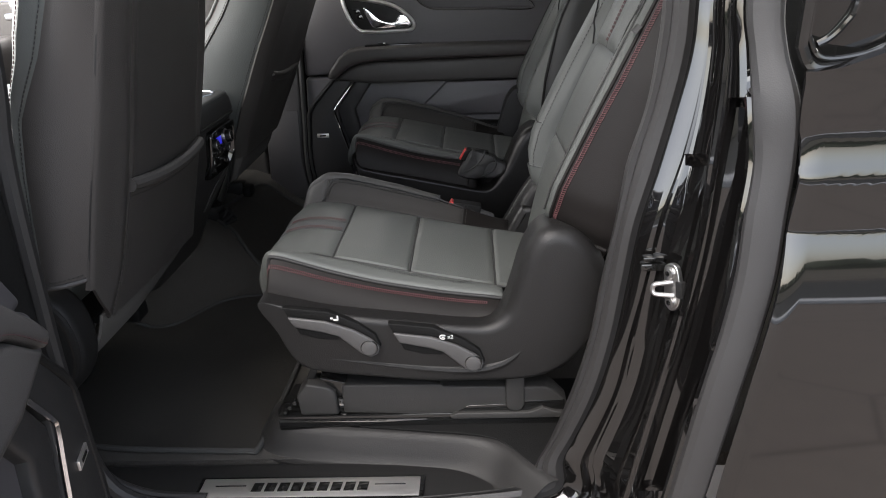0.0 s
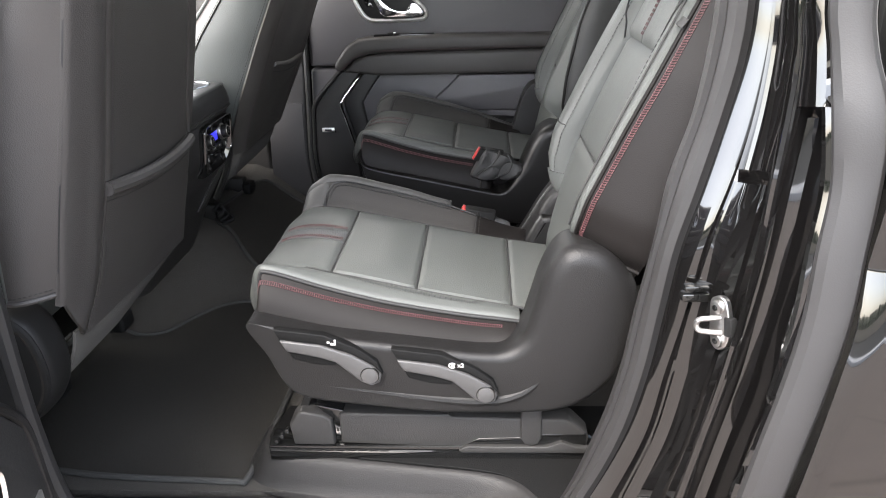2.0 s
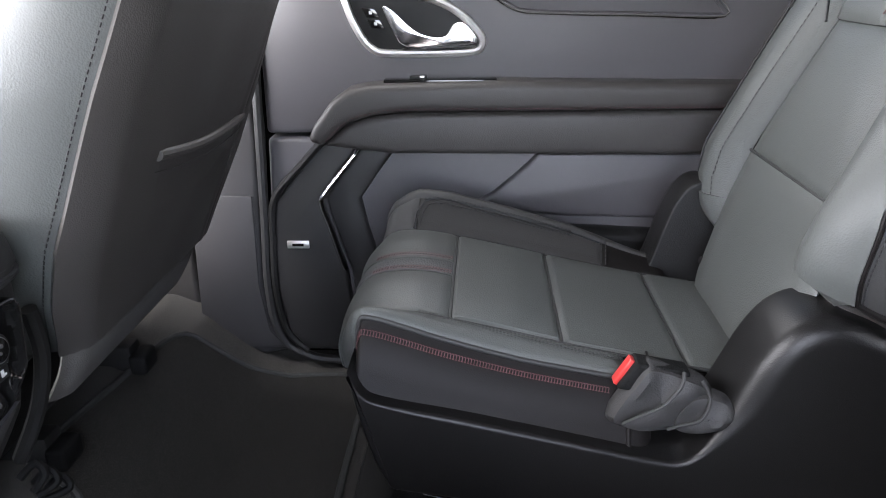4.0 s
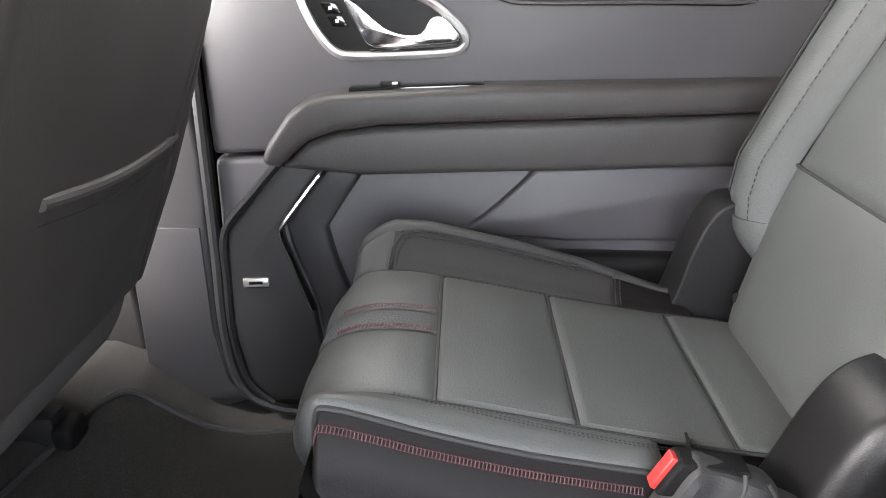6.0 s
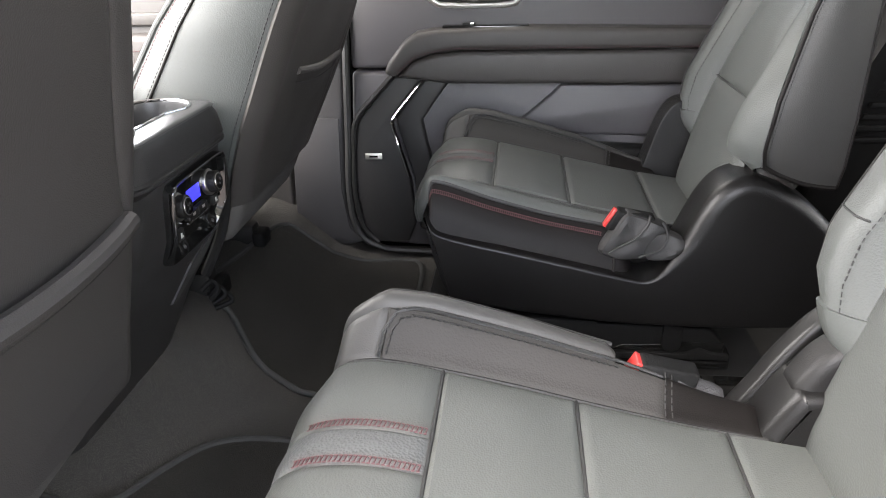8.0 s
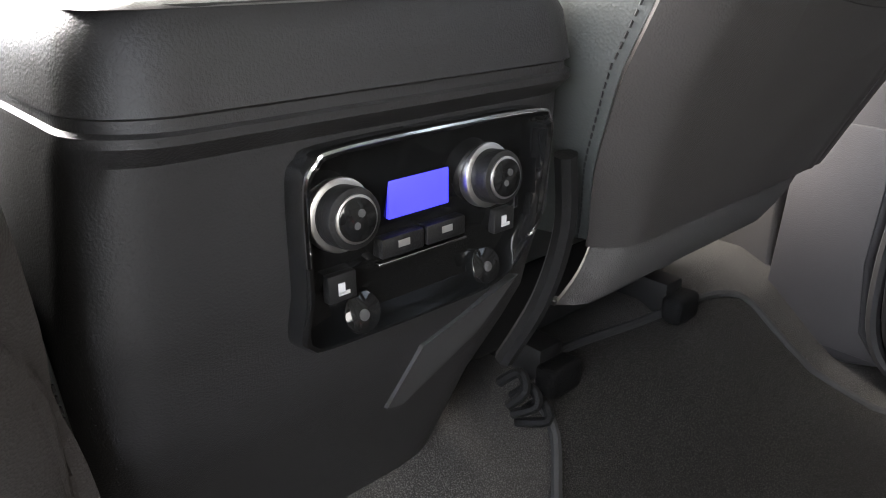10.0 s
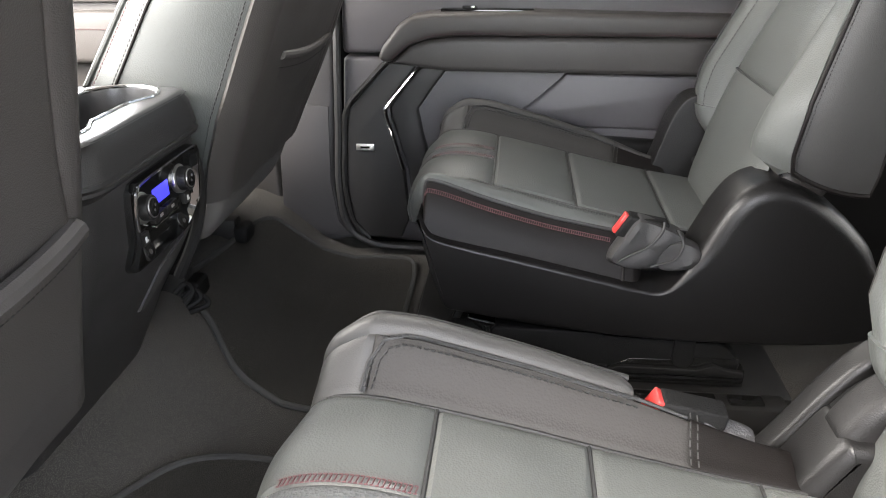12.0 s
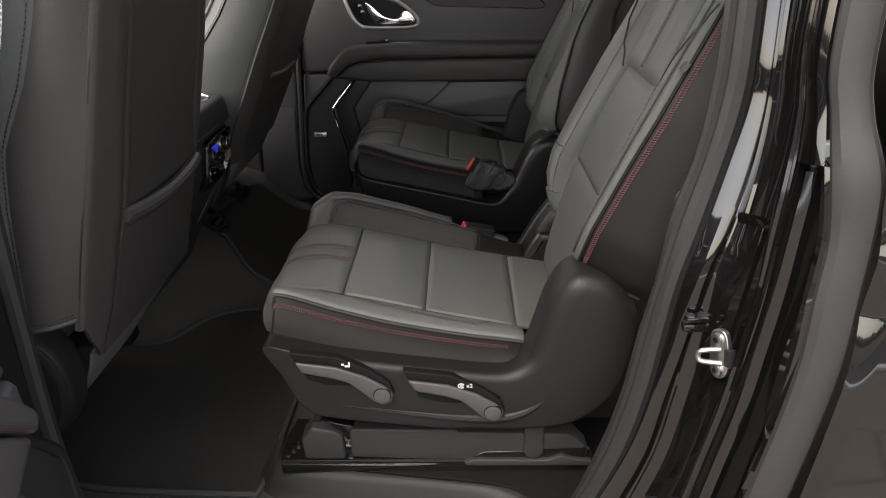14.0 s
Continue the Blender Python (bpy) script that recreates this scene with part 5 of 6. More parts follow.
# ---- doors ----
def rear_door(name, label, m, s):
    """A rear door's inner side. Local x to the rear, s * y outboard, heights as in the world; y 0 at the trim's face."""
    door = thing(name, label, "car door", m, kind="structure")
    upper = [(-0.495, 1.385), (-0.503, 1.105), (-0.40, 1.106), (0.46, 1.10), (0.475, 1.385)]
    part("upper_panel", prism(upper, "y", s * 0.0, s * 0.06, 0.010), DOOR_PLASTIC, door)
    lower = [(-0.504, 1.099), (-0.516, 0.90), (-0.522, 0.80), (-0.51, 0.70), (-0.46, 0.655), (-0.3, 0.645), (0.25, 0.645), (0.38, 0.80), (0.45, 1.0), (0.46, 1.096)]
    part("lower_panel", prism(lower, "y", s * 0.004, s * 0.06, 0.012), DOOR_PLASTIC, door)
    arm_hi = [(-0.418, 1.10), (-0.405, 1.128), (-0.37, 1.172), (-0.34, 1.192), (-0.30, 1.199), (-0.075, 1.203), (0.44, 1.193), (0.44, 1.152), (-0.24, 1.152), (-0.30, 1.146), (-0.345, 1.132), (-0.39, 1.095)]
    arm_lo = [(-0.388, 1.093), (-0.344, 1.130), (-0.30, 1.144), (-0.24, 1.150), (0.44, 1.150), (0.44, 1.074), (-0.268, 1.078)]
    arm = part("armrest", prism(arm_hi, "y", -s * 0.055, s * 0.02, 0.014, 4), VINYL, door, "black padded armrest")
    part("armrest_pad", prism(arm_lo, "y", -s * 0.050, s * 0.02, 0.012, 4), VINYL, arm)
    part("stitching", stitches([(x0, -s * 0.0535, z0 + 0.004) for x0, z0 in [(p[0], p[1]) for p in smooth([(-0.385, 1.098), (-0.345, 1.134), (-0.30, 1.148), (-0.24, 1.154), (0.0, 1.154), (0.43, 1.154)], 6)]], 0.005, 0.003, 0.0008), THREAD, arm, "dark red seam stitching")
    part("switch_tray", box(-0.28, -0.085, -s * 0.02 - 0.012, -s * 0.02 + 0.012, 1.196, 1.2055, 0.003), GLOSS, arm)
    part("window_switch", box(-0.235, -0.205, -s * 0.02 - 0.008, -s * 0.02 + 0.008, 1.204, 1.210, 0.002), PLASTIC, arm)
    part("switch_mark", box(-0.217, -0.209, -s * 0.0265 - 0.002, -s * 0.0265 + 0.002, 1.207, 1.2106, 0.0005), BRUSHED, arm)
    spk = [(-0.398, 1.09), (-0.330, 1.09), (-0.375, 1.035), (-0.408, 0.99), (-0.405, 0.96), (-0.37, 0.84), (-0.36, 0.72), (-0.38, 0.668), (-0.46, 0.668), (-0.495, 0.71), (-0.508, 0.80), (-0.504, 0.90), (-0.494, 0.983), (-0.44, 1.045)]
    grille = part("speaker_grille", prism(spk, "y", -s * 0.018, s * 0.02, 0.006), CONSOLE, door, "black speaker grille")
    frame_line = smooth([(-0.40, -s * 0.014, 1.092), (-0.44, -s * 0.014, 1.05), (-0.497, -s * 0.014, 0.985), (-0.507, -s * 0.014, 0.90), (-0.512, -s * 0.014, 0.80), (-0.498, -s * 0.014, 0.71), (-0.46, -s * 0.014, 0.665)], 5)
    part("grille_frame", tube(frame_line, 0.0075, 8), PLASTIC_GREY, grille)
    badge = part("badge", box(-0.480, -0.438, -s * 0.019 - 0.0025, -s * 0.019 + 0.0025, 0.889, 0.904, 0.001), BRUSHED, grille, "small silver badge")
    part("badge_mark", box(-0.470, -0.448, -s * 0.0219 - 0.0006, -s * 0.0219 + 0.0006, 0.894, 0.899, 0), GLOSS, badge)
    wing = [(-0.322, 1.09), (-0.262, 1.085), (-0.30, 1.035), (-0.335, 0.985), (-0.325, 0.93), (-0.29, 0.80), (-0.30, 0.70), (-0.35, 0.70), (-0.362, 0.84), (-0.396, 0.96), (-0.400, 0.99), (-0.37, 1.03)]
    part("grille_wing", prism(wing, "y", -s * 0.014, s * 0.02, 0.008), CONSOLE, door)
    part("chrome_strip", sheet([[(p[0] + d, -s * (0.0225 - abs(d) * 0.8), p[2]) for d in (-0.004, 0.0, 0.004)] for p in smooth([(-0.324, 0, 1.088), (-0.365, 0, 1.04), (-0.402, 0, 0.995), (-0.408, 0, 0.975), (-0.395, 0, 0.93), (-0.372, 0, 0.845)], 5)], 0.006), CHROME, door, "bright metal trim strip")
    pad = [(-0.008, 1.070), (-0.03, 1.048), (-0.055, 1.025), (-0.09, 0.995), (-0.125, 0.975), (-0.08, 0.962), (0.04, 0.95), (0.25, 0.945), (0.40, 0.95), (0.43, 1.068)]
    part("door_pad", prism(pad, "y", -s * 0.012, s * 0.02, 0.008), DOOR_PLASTIC, door, "grey moulded door pad")
    part("map_bin", prism([(-0.29, 0.96), (-0.1, 0.94), (0.3, 0.92), (0.30, 0.72), (-0.25, 0.70)], "y", -s * 0.03, s * 0.02, 0.02, 4), PLASTIC, door)
    # inner release handle
    ring = smooth([(-0.345, 0, 1.36), (-0.337, 0, 1.315), (-0.318, 0, 1.275), (-0.297, 0, 1.252), (-0.27, 0, 1.246), (-0.19, 0, 1.245), (-0.128, 0, 1.247), (-0.112, 0, 1.256), (-0.112, 0, 1.272), (-0.128, 0, 1.292), (-0.155, 0, 1.315), (-0.19, 0, 1.332), (-0.23, 0, 1.342), (-0.31, 0, 1.357)], 5, True)
    bezel2 = part("handle_bezel", tube([(p[0], -s * 0.004, p[2]) for p in ring] + [(ring[0][0], -s * 0.004, ring[0][2])], 0.0068, 8), BRUSHED, door, "chrome handle surround")
    part("handle_dish", prism([(p[0], p[2]) for p in ring[::2]], "y", -s * 0.0025, s * 0.012, 0.002), PLASTIC, bezel2)
    part("handle", prism([(p[0], p[1]) for p in smooth([(-0.278, 1.322), (-0.262, 1.318), (-0.225, 1.285), (-0.195, 1.274), (-0.172, 1.275), (-0.158, 1.294), (-0.142, 1.296), (-0.127, 1.282), (-0.120, 1.263), (-0.17, 1.259), (-0.24, 1.258), (-0.262, 1.285)], 3, True)], "y", -s * 0.016, -s * 0.002, 0.004, 3), CHROME, bezel2, "chrome release lever")
    part("handle_lip", tube([(-0.247, -s * 0.008, 1.2535), (-0.122, -s * 0.008, 1.257)], 0.0022, 6), CHROME, bezel2)
    for k in range(2):
        key = part("lock_switch", prism([(-0.315 + 0.008 * k, 1.322 - 0.018 * k), (-0.292 + 0.008 * k, 1.320 - 0.018 * k), (-0.284 + 0.008 * k, 1.305 - 0.018 * k), (-0.307 + 0.008 * k, 1.306 - 0.018 * k)], "y", -s * 0.007, s * 0.0, 0.001), GLOSS, bezel2)
        part("icon", box(-0.302 + 0.008 * k, -0.297 + 0.008 * k, -s * 0.0075 - 0.0006, -s * 0.0075 + 0.0006, 1.311 - 0.018 * k, 1.316 - 0.018 * k, 0), WHITE, key)
    # trim insert under the window with a bright lower edge
    part("trim_insert", prism([(-0.11, 1.375), (-0.085, 1.335), (-0.05, 1.316), (0.0, 1.311), (0.29, 1.303), (0.26, 1.34), (0.25, 1.375)], "y", -s * 0.008, s * 0.02, 0.003), DOOR_PLASTIC, door)
    part("chrome_strip", tube(smooth([(-0.105, -s * 0.008, 1.36), (-0.085, -s * 0.008, 1.332), (-0.05, -s * 0.008, 1.313), (0.0, -s * 0.008, 1.308), (0.15, -s * 0.008, 1.303), (0.292, -s * 0.008, 1.300), (0.262, -s * 0.008, 1.34)], 5), 0.0022, 6), CHROME, door)
    part("outer_skin", prism([(-0.53, 1.385), (-0.55, 0.75), (-0.5, 0.6), (0.27, 0.6), (0.42, 0.8), (0.475, 1.385)], "y", s * 0.064, s * 0.15, 0.02), PAINT, door)
    return door


door_1 = rear_door("door_1", "closed far rear door with dark trim, armrest and chrome handle", pose(0, 2.55, 0), 1)
door_2 = rear_door("door_2", "open near rear door seen at its hinged edge", Matrix.Translation((-0.340, 0.303, 0)) @ pose(0, 0, 0, 0, 0, -75), -1)
for leaf in door_2.children_recursive:
    for v in leaf.data.vertices:
        if v.co.z > 1.08:
            v.co.y -= 0.45 * (v.co.z - 1.08)

# front passenger door, seen past the passenger seat
door_3 = thing("door_3", "closed front passenger door with a stitched armrest", "car door", None, kind="structure")
part("panel", prism([(-1.72, 1.40), (-0.70, 1.385), (-0.69, 0.70), (-0.75, 0.66), (-1.6, 0.70)], "y", 2.585, 2.64, 0.01), VINYL, door_3)
arm3 = part("armrest", prism([(-1.55, 1.08), (-1.5, 1.185), (-0.72, 1.195), (-0.72, 1.075)], "y", 2.53, 2.60, 0.015, 4), VINYL, door_3)
part("stitching", stitches([(x, 2.5285, 1.155) for x in np.linspace(-1.45, -0.74, 30)], 0.006, 0.003, 0.001), THREAD, arm3, "dark red seam stitching")
part("ledge", prism([(-1.5, 1.235), (-0.71, 1.24), (-0.71, 1.21), (-1.5, 1.205)], "y", 2.57, 2.59, 0.005), VINYL, door_3)
part("chrome_strip", tube(smooth([(-1.2, 2.58, 1.39), (-1.02, 2.58, 1.385), (-0.94, 2.58, 1.36), (-0.905, 2.58, 1.33), (-0.90, 2.58, 1.30)], 6), 0.006, 8), CHROME, door_3)
part("handle", join(box(-1.53, -1.40, 2.555, 2.575, 1.335, 1.36, 0.008, 3), box(-1.50, -1.44, 2.55, 2.57, 1.365, 1.40, 0.008, 3)), CHROME, door_3, "chrome release handle")


# ---- near rear pillar and door opening ----

def band(a, b, section, mat, name, label, thick=0.004):
    """A strip between two lines of the opening; section: (share of the way across, distance out of the face)."""
    across = b - a
    along = np.gradient(a, axis=0)
    nrm = np.cross(across, along)
    nrm /= np.linalg.norm(nrm, axis=1)[:, None]
    nrm *= np.where(nrm[:, 1:2] > 0, -1, 1)
    rows = [[tuple(a[i] + across[i] * f + nrm[i] * h) for f, h in section] for i in range(len(a))]
    return tagged(part(name, sheet(rows, thick), mat, None, "", 25), label, "trim", kind="structure")


L_SEAL_IN = np.array(smooth([(0.355, 1.106, 1.800), (0.354, 1.064, 1.580), (0.349, 1.036, 1.417), (0.343, 1.029, 1.344), (0.330, 1.020, 1.268), (0.305, 1.009, 1.190), (0.292, 1.000, 1.106), (0.275, 1.000, 1.015), (0.260, 1.000, 0.916), (0.232, 1.000, 0.811), (0.183, 1.000, 0.684), (0.116, 0.988, 0.620), (-0.250, 0.957, 0.611)], 6))
L_SEAL = np.array(smooth([(0.390, 1.091, 1.800), (0.389, 1.049, 1.580), (0.384, 1.021, 1.417), (0.380, 1.014, 1.345), (0.364, 1.005, 1.270), (0.343, 0.994, 1.193), (0.319, 0.985, 1.111), (0.306, 0.985, 1.021), (0.292, 0.985, 0.924), (0.267, 0.985, 0.821), (0.219, 0.985, 0.703), (0.172, 0.972, 0.620), (-0.250, 0.937, 0.607)], 6))
L_FLANGE = np.array(smooth([(0.407, 1.078, 1.800), (0.406, 1.036, 1.580), (0.401, 1.008, 1.417), (0.399, 1.001, 1.346), (0.390, 0.992, 1.272), (0.369, 0.981, 1.196), (0.344, 0.972, 1.116), (0.330, 0.972, 1.027), (0.311, 0.972, 0.931), (0.292, 0.972, 0.829), (0.247, 0.972, 0.708), (0.200, 0.955, 0.616), (-0.250, 0.915, 0.602)], 6))
L_RIM = np.array(smooth([(0.410, 1.066, 1.800), (0.409, 1.024, 1.580), (0.404, 0.996, 1.418), (0.402, 0.989, 1.348), (0.393, 0.980, 1.275), (0.374, 0.969, 1.199), (0.351, 0.960, 1.120), (0.335, 0.960, 1.032), (0.321, 0.960, 0.938), (0.303, 0.960, 0.837), (0.264, 0.960, 0.718), (0.222, 0.940, 0.612), (-0.250, 0.890, 0.598)], 6))
L_CHANNEL = np.array(smooth([(0.389, 0.915, 1.800), (0.388, 0.903, 1.580), (0.383, 0.895, 1.425), (0.387, 0.892, 1.361), (0.385, 0.890, 1.294), (0.381, 0.887, 1.223), (0.379, 0.885, 1.148), (0.371, 0.885, 1.067), (0.355, 0.885, 0.981), (0.338, 0.885, 0.888), (0.304, 0.885, 0.724), (0.290, 0.885, 0.656), (0.271, 0.885, 0.568)], 6))
L_RIDGE = np.array(smooth([(0.401, 0.905, 1.800), (0.400, 0.893, 1.580), (0.395, 0.885, 1.425), (0.400, 0.882, 1.362), (0.399, 0.878, 1.296), (0.393, 0.874, 1.227), (0.387, 0.872, 1.153), (0.378, 0.872, 1.073), (0.367, 0.872, 0.988), (0.349, 0.872, 0.896), (0.318, 0.872, 0.735), (0.304, 0.872, 0.667), (0.287, 0.872, 0.578)], 6))
L_STRIP = np.array(smooth([(0.397, 0.865, 1.800), (0.396, 0.853, 1.580), (0.391, 0.845, 1.428), (0.397, 0.835, 1.369), (0.400, 0.818, 1.309), (0.405, 0.808, 1.246), (0.398, 0.798, 1.181), (0.393, 0.790, 1.112), (0.380, 0.782, 1.039), (0.362, 0.775, 0.962), (0.336, 0.768, 0.825), (0.323, 0.764, 0.757), (0.286, 0.756, 0.560)], 6))
L_STRIP_OUT = np.array(smooth([(0.428, 0.852, 1.800), (0.427, 0.840, 1.580), (0.422, 0.832, 1.428), (0.427, 0.822, 1.370), (0.441, 0.802, 1.311), (0.443, 0.799, 1.248), (0.438, 0.792, 1.182), (0.433, 0.784, 1.114), (0.420, 0.777, 1.041), (0.403, 0.771, 0.964), (0.376, 0.766, 0.827), (0.362, 0.764, 0.758), (0.322, 0.760, 0.560)], 6))
band(L_SEAL_IN, L_SEAL, [(0.0, -0.004), (0.05, 0.006), (0.13, 0.010), (0.22, 0.008), (0.27, 0.001), (0.31, 0.004), (0.42, 0.012), (0.6, 0.016), (0.8, 0.013), (0.93, 0.005), (1.0, -0.004)], RUBBER, "door_seal_rear", "grey rubber seal round the door opening")
band(L_SEAL, L_FLANGE, [(0.0, -0.002), (0.1, -0.001), (0.4, 0.001), (0.8, 0.001), (0.93, 0.0), (1.0, -0.004)], PAINT, "jamb_flange", "glossy black body flange beside the seal")
band(L_FLANGE, L_RIM, [(0.0, -0.004), (0.1, 0.001), (0.25, 0.002), (0.38, -0.002), (0.45, -0.003), (0.55, 0.0), (0.7, 0.003), (0.88, 0.002), (1.0, 0.0)], PAINT, "jamb_rim", "glossy black folded rim of the door jamb")
band(L_RIM, L_CHANNEL, [(0.0, 0.0), (0.06, -0.006), (0.15, -0.010), (0.4, -0.011), (0.42, -0.007), (0.62, -0.006), (0.64, -0.010), (0.85, -0.010), (0.94, -0.006), (1.0, 0.0)], PAINT, "jamb_channel", "glossy black water channel of the door jamb")
band(L_CHANNEL, L_RIDGE, [(0.0, 0.0), (0.1, 0.003), (0.22, 0.0045), (0.34, 0.0035), (0.42, 0.0025), (0.5, 0.0035), (0.6, 0.003), (0.7, 0.0035), (0.84, 0.0045), (0.93, 0.003), (1.0, 0.0)], PAINT, "jamb_ridge", "glossy black ridge of the door jamb")
band(L_RIDGE, L_STRIP - (L_STRIP - L_RIDGE) * 0.12, [(0.0, 0.0), (0.05, -0.006), (0.12, -0.012), (0.5, -0.013), (0.85, -0.010), (0.95, -0.005), (1.0, 0.0)], PAINT, "jamb_step", "glossy black stepped face of the door jamb")
band(L_STRIP - (L_STRIP - L_RIDGE) * 0.12, L_STRIP, [(0.0, 0.0), (0.2, 0.003), (0.5, 0.003), (0.7, 0.0), (1.0, -0.003)], PAINT, "jamb_edge", "glossy black outer edge of the door jamb")
band(L_STRIP, L_STRIP_OUT, [(0.0, -0.003), (0.06, 0.003), (0.2, 0.0065), (0.45, 0.0075), (0.7, 0.007), (0.9, 0.005), (0.97, 0.002), (1.0, -0.003)], RUBBER, "weatherstrip", "grey rubber weatherstrip at the rear edge of the opening")
band(L_STRIP_OUT, L_STRIP_OUT + np.array((0.012, 0.006, 0.0)), [(0.0, -0.003), (0.5, -0.010), (1.0, -0.006)], BLACK_GRAIN, "shut_line", "black gap between weatherstrip and quarter panel")

striker = thing("door_striker", "zinc-plated steel door striker bolted to the jamb", "striker", Matrix.Translation((0.352, 0.903, 1.046)) @ pose(0, 0, 0, 0, 0, -62) @ pose(0, 0, 0, 0, -8, 0))
part("plate", prism([(p[0], p[1]) for p in smooth([(-0.010, 0.030), (0.006, 0.034), (0.014, 0.022), (0.016, -0.012), (0.008, -0.030), (-0.006, -0.034), (-0.014, -0.02), (-0.014, 0.014)], 3, True)], "y", -0.004, 0.004, 0.0015), STEEL, striker)
part("loop", tube(smooth([(0.004, -0.004, 0.009), (-0.004, -0.015, 0.008), (-0.011, -0.023, 0.006), (-0.0135, -0.025, -0.001), (-0.011, -0.023, -0.007), (-0.004, -0.015, -0.009), (0.006, -0.004, -0.010)], 6), 0.0034, 10), STEEL, striker)
for z in (0.021, -0.021):
    bolt = part("bolt", disc((0.0, -0.006, z), (0, -1, 0), 0.0085, 0.006, 0.0015, 20), STEEL, striker)
    part("bolt_socket", disc((0.0, -0.0094, z), (0, -1, 0), 0.004, 0.0012, 0.0003, 6), GLOSS, bolt)
part("spacer", box(0.010, 0.022, -0.006, 0.004, -0.012, 0.012, 0.002), PLASTIC, striker)
stop = part("rubber_stop", join(box(0.318, 0.352, 0.950, 0.966, 1.048, 1.060, 0.003), box(0.320, 0.350, 0.948, 0.962, 1.064, 1.071, 0.002)), GLOSS)
tagged(stop, "black rubber door stop on the jamb", "stop")
belt = sheet([[(0.408 - 0.042 * t + 0.003 * math.sin(6 * t) + d * 0.55, 1.142 + 0.012 * t - d * 0.85, 1.52 - 0.40 * t) for d in np.linspace(-0.023, 0.023, 5)] for t in np.linspace(0, 1, 18)], 0.0014)
tagged(part("seat_belt", belt, WEBBING), "dark woven seat belt hanging behind the chair", "seat belt")

# outer quarter panel with its window
edge_x = [(0.438, 1.360), (0.440, 1.340), (0.441, 1.312), (0.447, 1.248), (0.443, 1.182), (0.437, 1.114), (0.425, 1.042), (0.412, 0.965), (0.389, 0.828), (0.371, 0.670), (0.349, 0.560), (0.337, 0.500)]
edge_line = [p for p in smooth(edge_x, 6)]


SKIN_Z = np.linspace(0.45, 1.85, 701)
SKIN_TILT = np.interp(SKIN_Z, [0.5, 0.75, 0.95, 1.046, 1.086, 1.117, 1.137, 1.168, 1.173, 1.231, 1.235, 1.282, 1.287, 1.34, 1.37, 1.85], [-3, 0, 2.5, 4, 7, 11, 12.5, 16, -1, -1, 15, 5, -4, -4, -8, -8])
SKIN_Y = np.cumsum(np.tan(np.radians(SKIN_TILT))) * 0.002
SKIN_Y += 0.797 - np.interp(1.25, SKIN_Z, SKIN_Y)


def skin_y(z):
    """The body side's plane, with its two creases."""
    return float(np.interp(z, SKIN_Z, SKIN_Y))


def top_z(x):
    return lerp(x, [0.43, 0.47, 0.55, 0.9, 2.1], [1.352, 1.357, 1.385, 1.425, 1.47])


rows = []
for i in range(181):
    f = i / 180
    row = []
    for j in range(41):
        g = j / 40
        x_edge = lerp(0.5 + 0.852 * f, [q[1] for q in edge_line[::-1]], [q[0] for q in edge_line[::-1]])
        x = x_edge + 0.007 + (2.093 - x_edge) * g ** 1.6
        z = 0.5 + (top_z(x) - 0.5) * f
        row.append((x, skin_y(z) + (0.003 * max(1 - g * 40 / 0.7, 0) ** 2), z))
    rows.append(row)
quarter = part("quarter_panel", sheet(rows, 0.02), PAINT)
tagged(quarter, "glossy black outer rear quarter panel", "wall", kind="structure")
for dz, r, mat in ((0.0, 0.0065, GLOSS), (0.010, 0.003, GLOSS)):
    line = [(0.428, 1.55), (0.430, 1.40), (0.434, 1.372), (0.451, 1.353), (0.491, 1.356), (0.514, 1.365), (0.536, 1.378), (0.62, 1.40), (0.9, 1.43), (2.05, 1.475)]
    tagged(part("window_moulding", tube(smooth([(x + dz * 0.6, skin_y(z) - 0.004, z + dz) for x, z in line], 6), r, 8), mat), "window moulding on the rear quarter", "trim", kind="structure")
win = thing("window_1", "dark rear quarter window with a rounded corner", "window", None, kind="structure")


def pane_sheet(outline_pts, inset):
    bm = bmesh.new()
    a = [bm.verts.new((x, skin_y(z) + inset, z)) for x, z in outline_pts]
    b = [bm.verts.new((x, skin_y(z) + inset + 0.005, z)) for x, z in outline_pts]
    bm.faces.new(a)
    bm.faces.new(b[::-1])
    for i in range(len(a)):
        bm.faces.new((a[i], a[(i + 1) % len(a)], b[(i + 1) % len(a)], b[i]))
    return bm


part("pane", pane_sheet([(0.440, 1.48), (0.440, 1.388), (0.452, 1.384), (0.462, 1.390), (0.470, 1.402), (0.476, 1.418), (0.478, 1.48)], 0.004), DARK_GLASS, win, "dark tinted pane")
part("pane_frame", tube(smooth([(0.482, skin_y(1.5) + 0.004, 1.50), (0.481, skin_y(1.42) + 0.002, 1.420), (0.473, skin_y(1.4) + 0.002, 1.398), (0.462, skin_y(1.38) + 0.002, 1.384), (0.450, skin_y(1.37) + 0.002, 1.377)], 5), 0.004, 8), GLOSS, win)
part("pane", pane_sheet([(0.486, 1.80), (0.486, 1.42), (0.476, 1.395), (0.460, 1.377), (0.50, 1.370), (0.62, 1.412), (0.9, 1.442), (2.0, 1.49), (2.0, 1.80)], 0.006), DARK_GLASS, win, "dark tinted pane")

